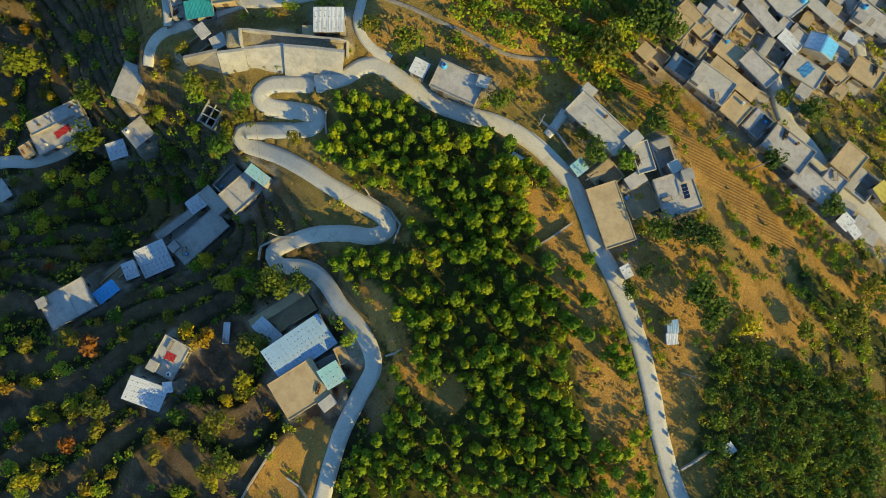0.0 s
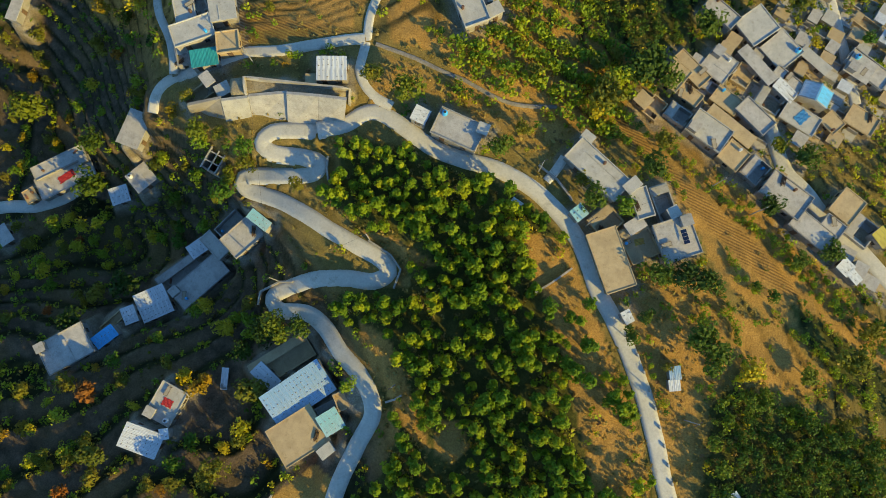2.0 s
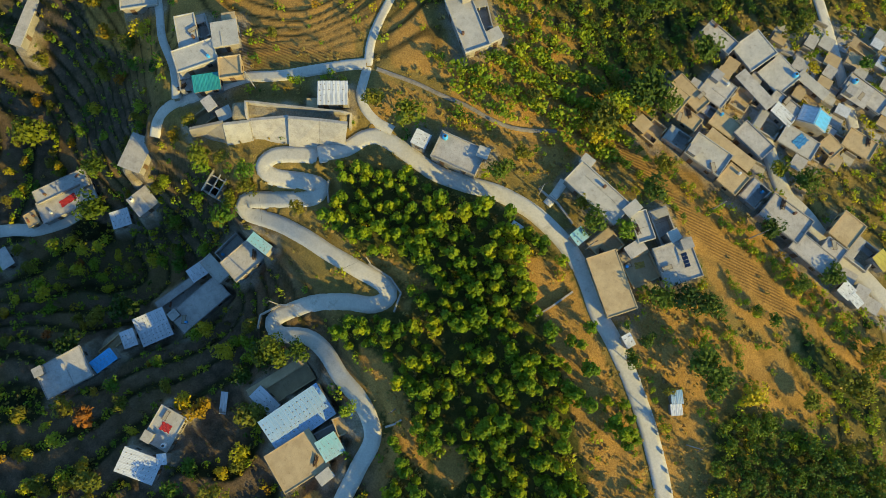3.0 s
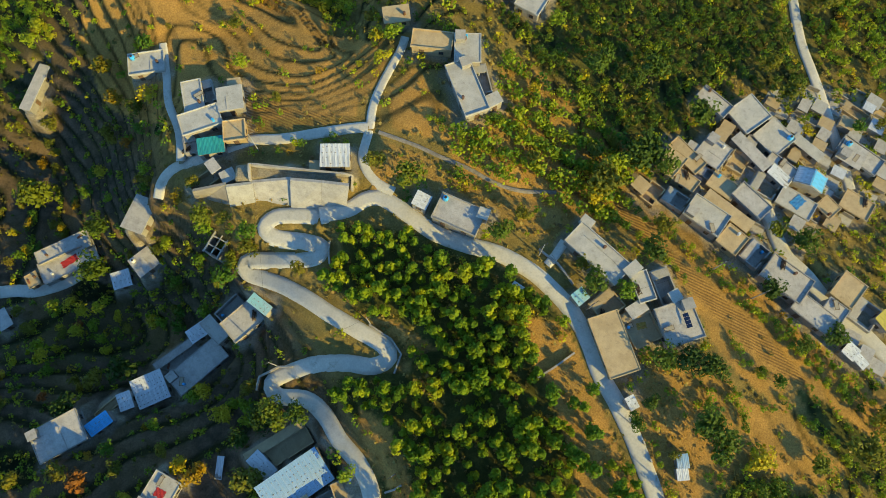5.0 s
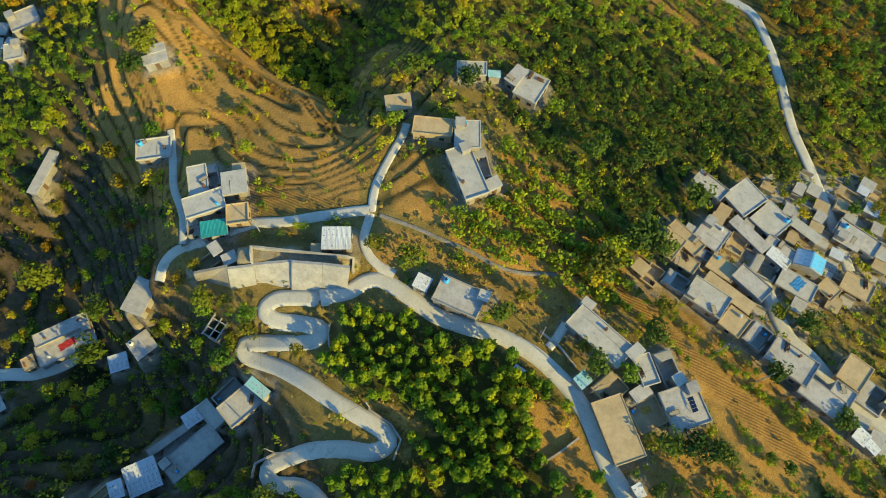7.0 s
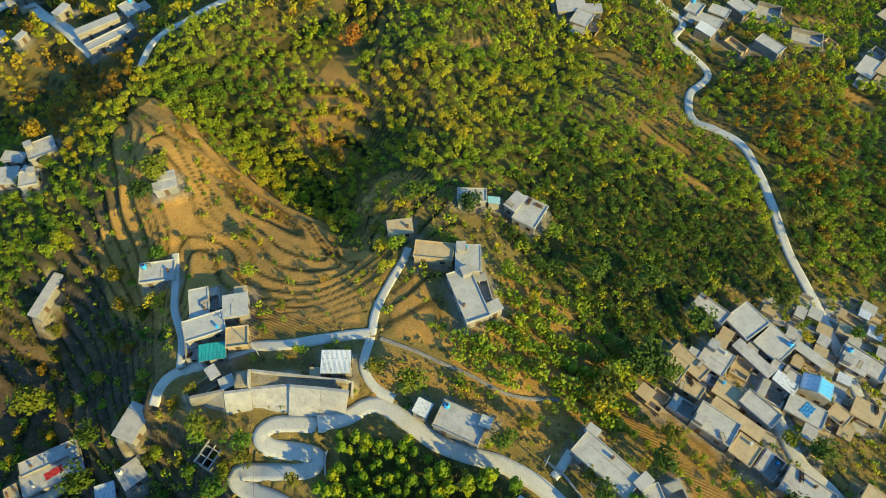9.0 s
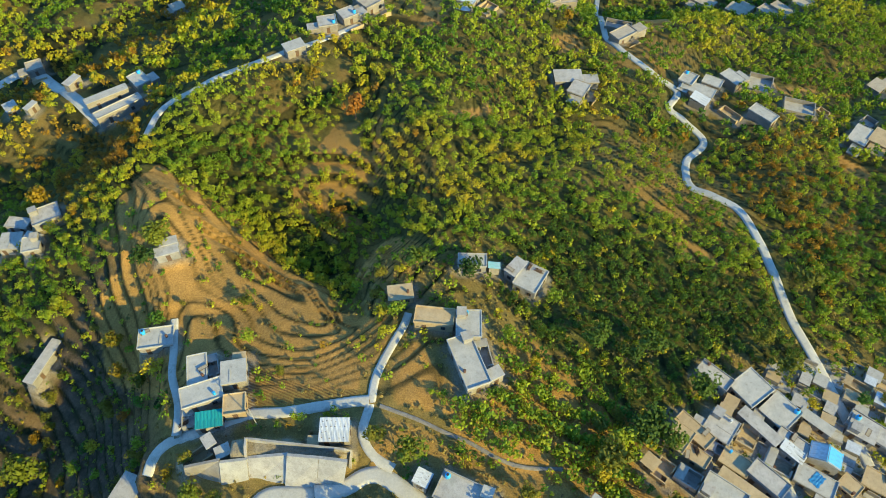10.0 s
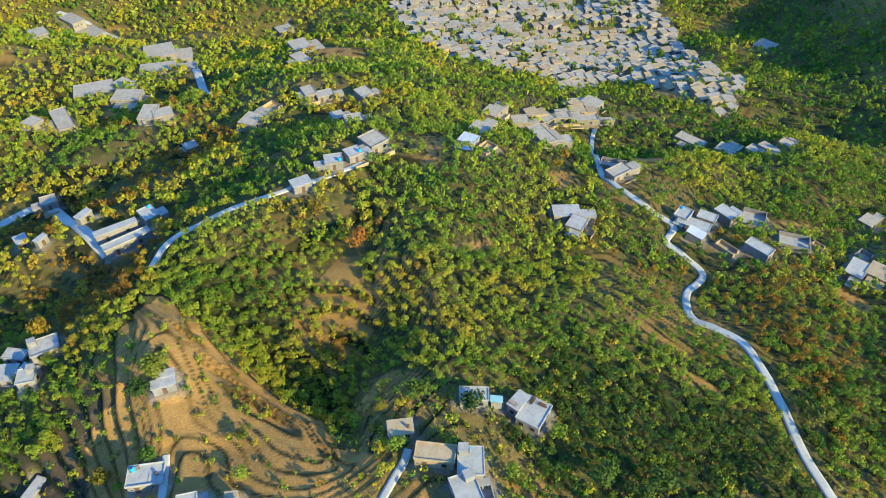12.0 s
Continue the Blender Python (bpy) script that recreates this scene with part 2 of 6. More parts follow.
def ground_material():
    m, n, l, b = nodes_of("hillside_ground")
    soil, floor_ = n.new("ShaderNodeAttribute"), n.new("ShaderNodeAttribute")
    soil.attribute_name, floor_.attribute_name = "soil", "shrub"
    bank = n.new("ShaderNodeAttribute")
    bank.attribute_name = "bank"
    furrow = n.new("ShaderNodeAttribute")
    furrow.attribute_name = "furrow"
    paved = n.new("ShaderNodeAttribute")
    paved.attribute_name = "paved"
    big, mid, fine = noise_node(n, l, 0.035, 5), noise_node(n, l, 0.35, 6), noise_node(n, l, 3.0, 5, rough=0.75)
    grass = mixed(n, l, spread(n, l, mid, 0.36, 0.66), (0.20, 0.15, 0.05), (0.36, 0.25, 0.085))
    grass = mixed(n, l, spread(n, l, big, 0.4, 0.65), grass, (0.23, 0.175, 0.055))
    earth = mixed(n, l, spread(n, l, mid, 0.35, 0.7), (0.55, 0.31, 0.09), (0.39, 0.22, 0.065))
    # green undergrowth, kept dark so the shade between trees is in the colour
    shaded_floor = mixed(n, l, spread(n, l, mid, 0.38, 0.62), (0.04, 0.055, 0.015), (0.11, 0.115, 0.03))
    c = mixed(n, l, soil.outputs["Fac"], grass, earth)
    # brown valley soil, with the slope's shade darkened into its colour
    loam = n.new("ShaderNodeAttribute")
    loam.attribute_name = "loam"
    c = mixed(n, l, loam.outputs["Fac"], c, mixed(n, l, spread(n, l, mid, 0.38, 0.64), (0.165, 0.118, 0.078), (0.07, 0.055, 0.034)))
    c = mixed(n, l, floor_.outputs["Fac"], c, shaded_floor)
    # weeds on the terrace risers, painted near black for the risers' shadow
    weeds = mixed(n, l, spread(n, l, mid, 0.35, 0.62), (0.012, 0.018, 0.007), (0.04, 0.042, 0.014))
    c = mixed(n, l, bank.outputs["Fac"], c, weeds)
    c = mixed(n, l, paved.outputs["Fac"], c, mixed(n, l, spread(n, l, mid, 0.4, 0.6), (0.40, 0.355, 0.28), (0.29, 0.24, 0.17)))
    tc, mp, wv, mul = n.new("ShaderNodeTexCoord"), n.new("ShaderNodeMapping"), n.new("ShaderNodeTexWave"), n.new("ShaderNodeMath")
    mp.inputs["Rotation"].default_value = (0, 0, radians(-65))
    wv.inputs["Scale"].default_value, wv.inputs["Distortion"].default_value, wv.inputs["Detail"].default_value, wv.inputs["Detail Scale"].default_value = 0.56, 0.9, 1.5, 0.6
    mul.operation = "MULTIPLY"
    l.new(tc.outputs["Object"], mp.inputs["Vector"])
    l.new(mp.outputs[0], wv.inputs["Vector"])
    l.new(wv.outputs["Fac"], mul.inputs[0])
    l.new(furrow.outputs["Fac"], mul.inputs[1])
    c = mixed(n, l, mul.outputs[0], c, (0.17, 0.095, 0.035))
    c = mixed(n, l, spread(n, l, fine, 0.35, 0.7), mixed(n, l, 1.0, c, (0.62, 0.62, 0.6), "MULTIPLY"), mixed(n, l, 1.0, c, (1.2, 1.18, 1.12), "MULTIPLY"))
    l.new(c, b.inputs["Base Color"])
    b.inputs["Roughness"].default_value = 0.95
    b.inputs["Specular IOR Level"].default_value = 0.1
    bumped(n, l, b, fine, 0.8, 0.25)
    return m


# ---- plan of the roads and houses ----
ROADS, PADS, HOUSES = [], [], []


def road(name, width, line):
    """A road along a line of places: smooth, with an even gradient."""
    p = np.array(line, float)
    dense = []
    for i in range(len(p) - 1):
        a, b, c, d = p[max(i - 1, 0)], p[i], p[i + 1], p[min(i + 2, len(p) - 1)]
        k = max(2, int(np.hypot(*(c - b)) / 0.8))
        for u in np.arange(k) / k:
            dense.append(0.5 * (2 * b + (c - a) * u + (2 * a - 5 * b + 4 * c - d) * u * u + (3 * b - 3 * c + d - a) * u ** 3))
    dense = np.array(dense + [p[-1]])
    z = hills(dense[:, 0], dense[:, 1])
    for _ in range(3):
        z = np.convolve(np.pad(z, 6, mode="edge"), np.ones(13) / 13, "valid")
    ROADS.append((name, width, dense, z))


def house(x, y, w, d, h, turn, kind, roof):
    """Lays out a house or a walled yard: its place, size, height, turn, kind and roof."""
    z = float(hills(x, y))
    if x < -60 and y > 240:
        w, d = 1.3 * w, 1.3 * d
    roof = "aged" if y > 195 and roof in ("grey", "pale") else roof
    PADS.append((x, y, w, d, math.cos(radians(turn)), math.sin(radians(turn)), z))
    HOUSES.append((x, y, z, w, d, h, turn, kind, roof))


road("ridge_road", 3.1, [(43.4, -37.6), (41.3, -32.1), (39.6, -25.6), (38.2, -17.5), (36.4, -9.4), (34.0, -1.7), (31.3, 4.3), (28.9, 9.3), (27.1, 14.5), (25.5, 18.7), (23.3, 22.6), (20.1, 26.2), (16.5, 29.4), (12.3, 31.8), (8.3, 33.5), (3.9, 34.6), (-0.9, 36.4), (-5.1, 39.1), (-8.9, 42.1), (-12.3, 44.0), (-15.3, 43.8), (-18.8, 41.9), (-24.1, 40.8)])
road("hairpin_road", 3.15, [(-23.9, -40.2), (-22.1, -33.9), (-19.8, -26.2), (-16.4, -19.5), (-13.5, -14.0), (-13.7, -9.9), (-15.9, -5.9), (-19.7, -1.6), (-23.3, 3.3), (-27.2, 6.2), (-33.0, 6.9), (-34.5, 9.6), (-30.9, 11.4), (-25.0, 12.8), (-18.8, 12.7), (-13.4, 12.0), (-10.3, 13.5), (-11.2, 15.5), (-14.4, 17.7), (-19.9, 20.7), (-25.4, 24.3), (-31.0, 27.5), (-39.0, 30.8), (-39.6, 32.9), (-35.2, 33.2), (-27.6, 32.5), (-24.4, 33.3), (-24.0, 35.1), (-27.5, 36.2), (-33.1, 37.0), (-35.1, 39.0), (-33.0, 41.0), (-28.5, 41.2), (-23.5, 40.8)])
road("hill_lane", 1.65, [(-9.5, 45.1), (-12.6, 46.8), (-14.9, 49.4), (-15.9, 52.3), (-15.2, 55.8), (-14.6, 58.5), (-14.1, 62.9), (-12.5, 68.1), (-10.7, 72.3), (-8.8, 76.5), (-7.9, 79.6)])
road("house_lane", 2.1, [(-14.9, 58.4), (-19.8, 57.9), (-25.5, 57.2), (-32.5, 56.6), (-38.4, 56.6), (-42.5, 55.6), (-47.3, 54.3), (-52.1, 53.4), (-56.4, 52.7), (-59.0, 50.6), (-60.0, 47.4)])
road("alley", 1.55, [(-60.0, 80.5), (-58.6, 73.3), (-57.4, 66.6), (-54.4, 59.3), (-53.5, 53.3)])
road("village_road", 2.9, [(65.3, 46.0), (66.6, 40.6), (67.2, 37.4), (68.6, 33.6), (72.3, 29.1), (77.0, 22.4), (82.6, 17.7), (88.9, 9.7)])
road("forest_road", 2.15, [(86.5, 49.6), (84.6, 62.5), (82.2, 74.4), (80.0, 85.0), (79.7, 99.4), (79.1, 112.0), (77.5, 119.7), (72.5, 125.1), (67.6, 130.5), (71.3, 144.6), (79.6, 155.4), (75.4, 165.0), (71.7, 170.8), (75.9, 178.4), (69.9, 186.8), (60.5, 203.0), (58.8, 222.6), (72.7, 295.5), (78.6, 315.8), (79.5, 345.9)])
road("valley_road", 1.8, [(-82.3, 141.0), (-80.4, 147.9), (-77.3, 151.4), (-71.1, 154.2), (-61.6, 162.2), (-49.4, 169.6), (-40.2, 176.8), (-27.5, 190.1)])
road("upper_road", 3.6, [(-101.7, 154.6), (-107.5, 160.2), (-120.1, 173.2), (-140.0, 195.6), (-149.5, 198.4), (-154.4, 193.3), (-159.1, 185.4)])
road("left_lane", 3.0, [(-112.9, 33.8), (-106.9, 34.0), (-100.9, 34.2), (-94.5, 35.9), (-90.5, 38.4)])
road("footpath", 0.7, [(-12.8, 57.3), (-7.4, 55.3), (-1.8, 52.9), (4.9, 49.8), (11.5, 46.4), (15.9, 45.6), (22.1, 45.3)])
road("side_path", 1.6, [(19.5, 30.5), (21.3, 32.6), (23.1, 35.1)])
road("far_road", 4, [(-112.4, 294.6), (-131.9, 340.4), (-164.8, 414.9), (-178.8, 446.6), (-192.4, 459.5), (-249.6, 499.5), (-274.3, 513.6), (-295.4, 518.7)])

house(-92.7, 40.8, 14.1, 5.4, 3.2, 27, "flat", "grey")
house(-94.0, 44.2, 13.1, 3.2, 4.4, 27, "flat", "grey")
house(-101.4, 36.4, 2.7, 3.3, 2.6, 32, "flat", "tan")
house(-66.9, 46.4, 7.7, 4.8, 3.4, 69, "flat", "grey")
house(-69.3, 38.1, 5.1, 4.9, 3.0, 40, "flat", "grey")
house(-77.3, 35.5, 4.5, 3.7, 2.6, 18, "tin", "tin")
house(-106.5, 26.4, 2.9, 4.6, 3.0, 35, "flat", "grey")
house(-36.3, 24.4, 2.2, 4.3, 4.6, 52, "tin", "cyan")
house(-41.6, 22.1, 7.3, 5.1, 4.0, 42, "flat", "grey")
house(-49.4, 21.3, 2.7, 6.1, 4.6, 44, "flat", "pale")
house(-45.4, 25.4, 6.2, 3.0, 3.4, 46, "court", "grey")
house(-54.8, 21.4, 4.3, 2.8, 3.0, 36, "tin", "tin")
house(-59.5, 16.9, 12.5, 4.1, 3.2, 37, "court", "grey")
house(-53.8, 13.9, 12.7, 5.3, 3.4, 42, "flat", "grey")
house(-69.1, 6.5, 3.1, 3.4, 3.0, 21, "tin", "tin")
house(-64.4, 9.1, 7.1, 6.2, 3.2, 24, "tin", "tin")
house(-72.8, 1.7, 5.3, 2.5, 3.0, 38, "tin", "blue")
house(-80.4, -0.8, 10.2, 6.9, 3.6, 29, "flat", "grey")
house(-73.2, 5.1, 6.1, 2.0, 1.8, 42, "court", "tan")
house(-55.2, -11.7, 7.2, 5.4, 3.6, 62, "flat", "pale")
house(-59.1, -18.6, 5.0, 7.3, 3.0, 68, "tin", "tin")
house(-54.7, -17.4, 1.9, 1.7, 3.0, 6, "tin", "tin")
house(-32.1, -3.1, 12.9, 5.4, 2.6, 32, "court", "tan")
house(-27.8, -9.3, 13.1, 6.6, 4.0, 34, "tin", "bluewhite")
house(-27.5, -17.2, 9.5, 7.7, 4.2, 32, "flat", "tan")
house(-21.2, -14.5, 4.2, 3.8, 3.2, 31, "tin", "cyan")
house(-22.1, -19.9, 2.7, 1.8, 2.8, 38, "flat", "pale")
house(-35.0, -6.3, 3.1, 5.1, 3.0, 45, "tin", "tin")
house(-18.4, -10.3, 4.4, 3.5, 1.8, 23, "court", "tan")
house(-23.3, -12.6, 5.9, 1.8, 2.2, 27, "court", "grey")
house(-20.9, 51.5, 5.7, 4.1, 3.2, 0, "tin", "tin")
house(-25.0, 50.0, 1.8, 1.8, 2.2, 0, "flat", "tan")
house(2.9, 39.6, 5.1, 8.8, 3.6, 65, "flat", "grey")
house(-4.1, 42.5, 3.0, 2.6, 3.0, 64, "tin", "tin")
house(7.5, 39.5, 1.8, 1.8, 4.6, 69, "flat", "pale")
house(28.8, 32.1, 4.8, 12.1, 3.6, 46, "flat", "pale")
house(27.1, 38.3, 1.8, 2.1, 4.0, 50, "flat", "pale")
house(34.9, 29.0, 2.9, 1.8, 4.8, 39, "flat", "pale")
house(42.9, 19.1, 6.8, 7.2, 4.0, 18, "flat", "grey")
house(41.4, 26.3, 3.6, 7.1, 3.6, 18, "court", "pale")
house(36.7, 25.8, 3.0, 5.4, 3.8, 16, "flat", "pale")
house(30.8, 15.3, 5.5, 11.2, 2.4, 18, "flat", "tan")
house(36.3, 18.7, 5.8, 6.9, 2.2, 24, "court", "tan")
house(30.2, 22.7, 5.3, 4.7, 2.4, 39, "court", "tan")
house(25.1, 24.0, 2.7, 2.1, 2.8, 38, "tin", "cyan")
house(42.4, 24.0, 1.8, 1.8, 5.2, 29, "flat", "pale")
house(35.4, 21.7, 3.3, 2.1, 3.0, 32, "flat", "grey")
house(63.8, 64.1, 6.6, 6.1, 4.4, 35, "flat", "pale")
house(69.0, 59.3, 6.2, 6.1, 4.0, 39, "flat", "pale")
house(63.4, 55.7, 2.3, 8.9, 4.0, 39, "flat", "grey")
house(69.2, 52.4, 3.5, 6.2, 4.0, 49, "flat", "grey")
house(76.5, 57.7, 2.0, 6.9, 3.6, 46, "flat", "pale")
house(76.1, 56.2, 3.5, 5.8, 2.6, 41, "court", "tan")
house(56.4, 66.4, 3.2, 7.0, 3.4, 46, "flat", "grey")
house(49.3, 54.2, 3.3, 7.7, 3.2, 42, "flat", "tan")
house(55.2, 55.3, 5.5, 5.5, 3.4, 51, "flat", "grey")
house(45.8, 52.2, 5.3, 3.8, 3.2, 49, "flat", "tan")
house(48.5, 48.7, 2.8, 4.8, 3.4, 51, "flat", "tan")
house(46.2, 44.8, 3.4, 4.8, 3.0, 54, "court", "pale")
house(51.5, 40.9, 4.9, 7.7, 3.6, 53, "flat", "pale")
house(56.5, 42.4, 2.5, 10.4, 3.4, 49, "flat", "tan")
house(61.4, 44.4, 3.5, 7.2, 5.0, 43, "flat", "grey")
house(66.0, 48.9, 4.6, 5.5, 3.0, 56, "court", "pale")
house(74.9, 49.7, 3.9, 5.9, 5.0, 63, "gable", "blue")
house(71.6, 44.8, 4.0, 7.3, 3.8, 56, "flat", "pale")
house(79.1, 44.6, 3.3, 3.7, 2.8, 39, "flat", "tan")
house(85.6, 45.3, 4.1, 6.1, 3.4, 56, "flat", "tan")
house(86.8, 56.9, 4.7, 5.3, 3.4, 55, "flat", "grey")
house(56.3, 47.9, 3.4, 5.6, 3.2, 52, "flat", "tan")
house(53.6, 50.9, 2.3, 4.3, 2.4, 56, "court", "grey")
house(56.0, 55.2, 4.0, 5.2, 3.2, 42, "court", "pale")
house(60.9, 53.9, 4.7, 3.8, 2.6, 56, "court", "tan")
house(56.2, 36.1, 4.4, 4.4, 2.8, 48, "flat", "tan")
house(60.8, 33.6, 4.9, 4.3, 3.0, 47, "court", "grey")
house(68.8, 50.5, 2.6, 4.6, 3.2, 47, "tin", "tin")
house(39.1, 47.2, 2.5, 2.7, 2.6, 45, "flat", "tan")
house(41.6, 46.0, 4.5, 3.3, 2.4, 50, "court", "tan")
house(65.8, 28.3, 5.3, 8.7, 3.6, 51, "flat", "grey")
house(70.4, 21.5, 3.8, 8.1, 3.4, 49, "flat", "grey")
house(74.2, 21.7, 4.4, 4.0, 3.6, 50, "flat", "grey")
house(78.6, 26.5, 5.6, 4.7, 3.6, 49, "flat", "tan")
house(81.9, 22.0, 5.2, 5.3, 3.4, 50, "court", "pale")
house(85.2, 20.5, 2.9, 3.1, 3.6, 38, "tin", "yellow")
house(76.6, 14.5, 2.8, 2.4, 3.0, 46, "tin", "tin")
house(78.3, 12.6, 1.8, 2.3, 2.8, 40, "tin", "tin")
house(74.1, 18.7, 2.6, 3.0, 3.2, 43, "flat", "pale")
house(33.4, 4.9, 1.8, 2.0, 2.4, 27, "tin", "tin")
house(-62.7, 75.6, 7.3, 4.6, 3.4, 9, "flat", "pale")
house(-99.1, 81.1, 12.0, 2.4, 3.4, 74, "flat", "grey")
house(-50.5, 65.7, 3.7, 6.4, 3.8, 13, "flat", "pale")
house(-48.1, 67.5, 2.4, 4.9, 3.0, 18, "court", "pale")
house(-48.4, 60.2, 7.9, 4.3, 3.8, 20, "flat", "pale")
house(-42.7, 64.7, 4.8, 4.9, 3.6, 10, "flat", "pale")
house(-41.3, 57.7, 4.1, 4.0, 3.0, 8, "flat", "tan")
house(-46.1, 55.0, 5.3, 3.0, 3.0, 9, "tin", "teal")
house(-42.4, 68.5, 2.3, 1.8, 3.0, 8, "flat", "tan")
house(-51.1, 56.5, 2.8, 4.1, 2.0, 13, "court", "grey")
house(4.7, 65.6, 4.8, 11.4, 3.8, 20, "flat", "pale")
house(7.5, 68.4, 3.5, 6.3, 3.2, 12, "court", "pale")
house(9.7, 63.3, 3.1, 2.2, 3.8, 27, "flat", "pale")
house(-2.2, 76.3, 3.7, 8.0, 3.6, 83, "flat", "tan")
house(4.9, 74.3, 6.1, 5.0, 3.8, 89, "flat", "pale")
house(6.1, 91.2, 3.2, 6.1, 3.6, 88, "flat", "pale")
house(11.0, 90.7, 1.8, 2.3, 3.0, 89, "tin", "cyan")
house(19.0, 88.0, 6.5, 5.4, 3.6, 59, "flat", "pale")
house(15.8, 90.5, 4.6, 2.7, 4.0, 50, "flat", "grey")
house(-9.7, 83.8, 5.2, 3.6, 3.0, 8, "flat", "tan")
house(-63.2, 95.0, 5.0, 2.3, 3.2, 20, "flat", "grey")
house(-63.3, 97.4, 3.7, 1.9, 3.0, 20, "flat", "grey")
house(-107.0, 109.7, 4.4, 4.5, 3.4, 14, "flat", "pale")
house(88.5, 56.7, 4.0, 9.3, 3.2, 50, "flat", "grey")
house(89.8, 67.4, 2.6, 6.3, 2.2, 50, "court", "tan")
house(-47.8, 48.2, 5.8, 2.9, 3.4, 37, "court", "tan")
house(-42.3, 48.7, 2.5, 2.2, 3.4, 28, "flat", "pale")
house(-45.4, 50.7, 1.8, 2.5, 3.8, 38, "flat", "grey")
house(-115.8, 113.7, 5.3, 5.3, 3.4, 5, "flat", "pale")
house(-107.5, 111.6, 3.3, 4.4, 3.2, 73, "flat", "pale")
house(-115.5, 119.5, 3.2, 6.1, 3.2, 83, "flat", "grey")
house(-105.1, 117.9, 7.0, 5.3, 3.2, 29, "flat", "grey")
house(-101.1, 162.8, 12.6, 2.5, 4.0, 34, "flat", "pale")
house(-96.2, 157.8, 14.0, 2.8, 4.0, 39, "flat", "pale")
house(-93.2, 170.0, 4.5, 6.1, 3.4, 43, "flat", "pale")
house(-115.7, 172.7, 5.0, 2.5, 3.4, 63, "flat", "grey")
house(-144.3, 199.8, 5.1, 5.2, 3.4, 29, "flat", "grey")
house(-135.6, 167.2, 3.5, 4.4, 3.4, 40, "flat", "pale")
house(-124.6, 161.2, 3.8, 1.8, 3.2, 64, "flat", "pale")
house(-43.9, 170.5, 5.7, 3.9, 3.4, 30, "flat", "pale")
house(-36.2, 186.4, 5.6, 4.9, 3.4, 13, "flat", "grey")
house(-30.5, 192.4, 5.1, 4.8, 3.6, 33, "flat", "grey")
house(-24.8, 202.6, 7.1, 7.7, 4.0, 42, "flat", "grey")
house(-43.0, 242.6, 4.7, 5.3, 3.4, 28, "flat", "grey")
house(-34.9, 228.7, 6.4, 4.7, 3.4, 17, "flat", "grey")
house(-35.2, 268.5, 5.8, 7.1, 4.0, 36, "flat", "grey")
house(-58.5, 266.9, 4.8, 7.4, 3.4, 27, "flat", "grey")
house(-51.7, 266.1, 7.1, 4.8, 3.4, 24, "flat", "grey")
house(-79.0, 247.1, 6.6, 5.7, 3.0, 69, "flat", "grey")
house(-74.6, 255.7, 9.7, 4.9, 3.0, 55, "court", "tan")
house(-127.4, 262.1, 5.0, 8.7, 4.0, 2, "flat", "grey")
house(-121.2, 261.9, 6.1, 5.0, 3.4, 26, "flat", "grey")
house(-159.5, 312.3, 8.1, 10.4, 4.0, 89, "flat", "grey")
house(-182.6, 325.6, 14.7, 9.3, 4.0, 21, "flat", "grey")
house(-170.7, 332.5, 6.7, 5.3, 4.0, 59, "flat", "grey")
house(-167.9, 265.6, 5.0, 14.0, 4.4, 35, "flat", "grey")
house(-175.2, 256.3, 4.9, 4.9, 3.4, 63, "flat", "grey")
house(-281.4, 509.1, 7.8, 14.1, 5.0, 52, "flat", "grey")
house(-267.1, 499.1, 12.8, 14.6, 4.0, 48, "flat", "grey")
house(-264.9, 433.4, 7.7, 9.5, 4.0, 40, "flat", "grey")
house(-188.9, 431.5, 14.1, 14.1, 4.0, 24, "flat", "grey")
house(-177.9, 432.4, 14.5, 11.4, 4.0, 17, "flat", "grey")
house(-161.7, 361.2, 14.7, 7.4, 3.4, 13, "flat", "grey")
house(-127.3, 528.5, 9.3, 8.3, 3.4, 33, "flat", "grey")
house(-89.0, 404.6, 8.3, 13.7, 4.0, 32, "flat", "grey")
house(-85.1, 380.8, 5.7, 9.3, 4.0, 40, "flat", "grey")
house(-54.2, 460.9, 5.1, 9.5, 4.0, 25, "flat", "grey")
house(-102.0, 235.4, 5.0, 5.0, 3.0, 36, "flat", "grey")
house(39.3, 178.1, 8.6, 5.5, 3.6, 2, "flat", "grey")
house(42.0, 171.9, 6.1, 5.3, 3.4, 60, "flat", "grey")
house(80.3, 183.7, 5.5, 4.5, 3.6, 53, "flat", "pale")
house(88.8, 183.9, 4.1, 6.0, 3.8, 58, "flat", "pale")
house(97.4, 188.8, 4.6, 7.1, 4.0, 36, "flat", "pale")
house(108.4, 190.2, 9.0, 8.0, 3.6, 67, "court", "grey")
house(100.3, 166.5, 4.0, 8.2, 3.6, 42, "flat", "pale")
house(116.3, 175.3, 6.5, 9.9, 3.4, 70, "court", "pale")
house(90.9, 168.5, 3.4, 7.1, 2.8, 38, "court", "tan")
house(81.9, 173.4, 4.1, 5.4, 3.4, 53, "tin", "tin")
house(82.7, 179.0, 4.4, 10.5, 3.2, 59, "flat", "pale")
house(125.8, 176.5, 2.5, 3.9, 2.4, 36, "court", "tan")
house(36.7, 302.6, 8.3, 6.8, 4.0, 4, "flat", "grey")
house(38.3, 238.0, 5.9, 12.8, 4.0, 27, "flat", "grey")
house(44.6, 235.5, 10.4, 5.0, 4.0, 10, "flat", "grey")
house(78.4, 334.3, 10.1, 10.0, 4.4, 49, "flat", "grey")
house(70.6, 313.1, 14.5, 5.3, 3.6, 5, "flat", "grey")
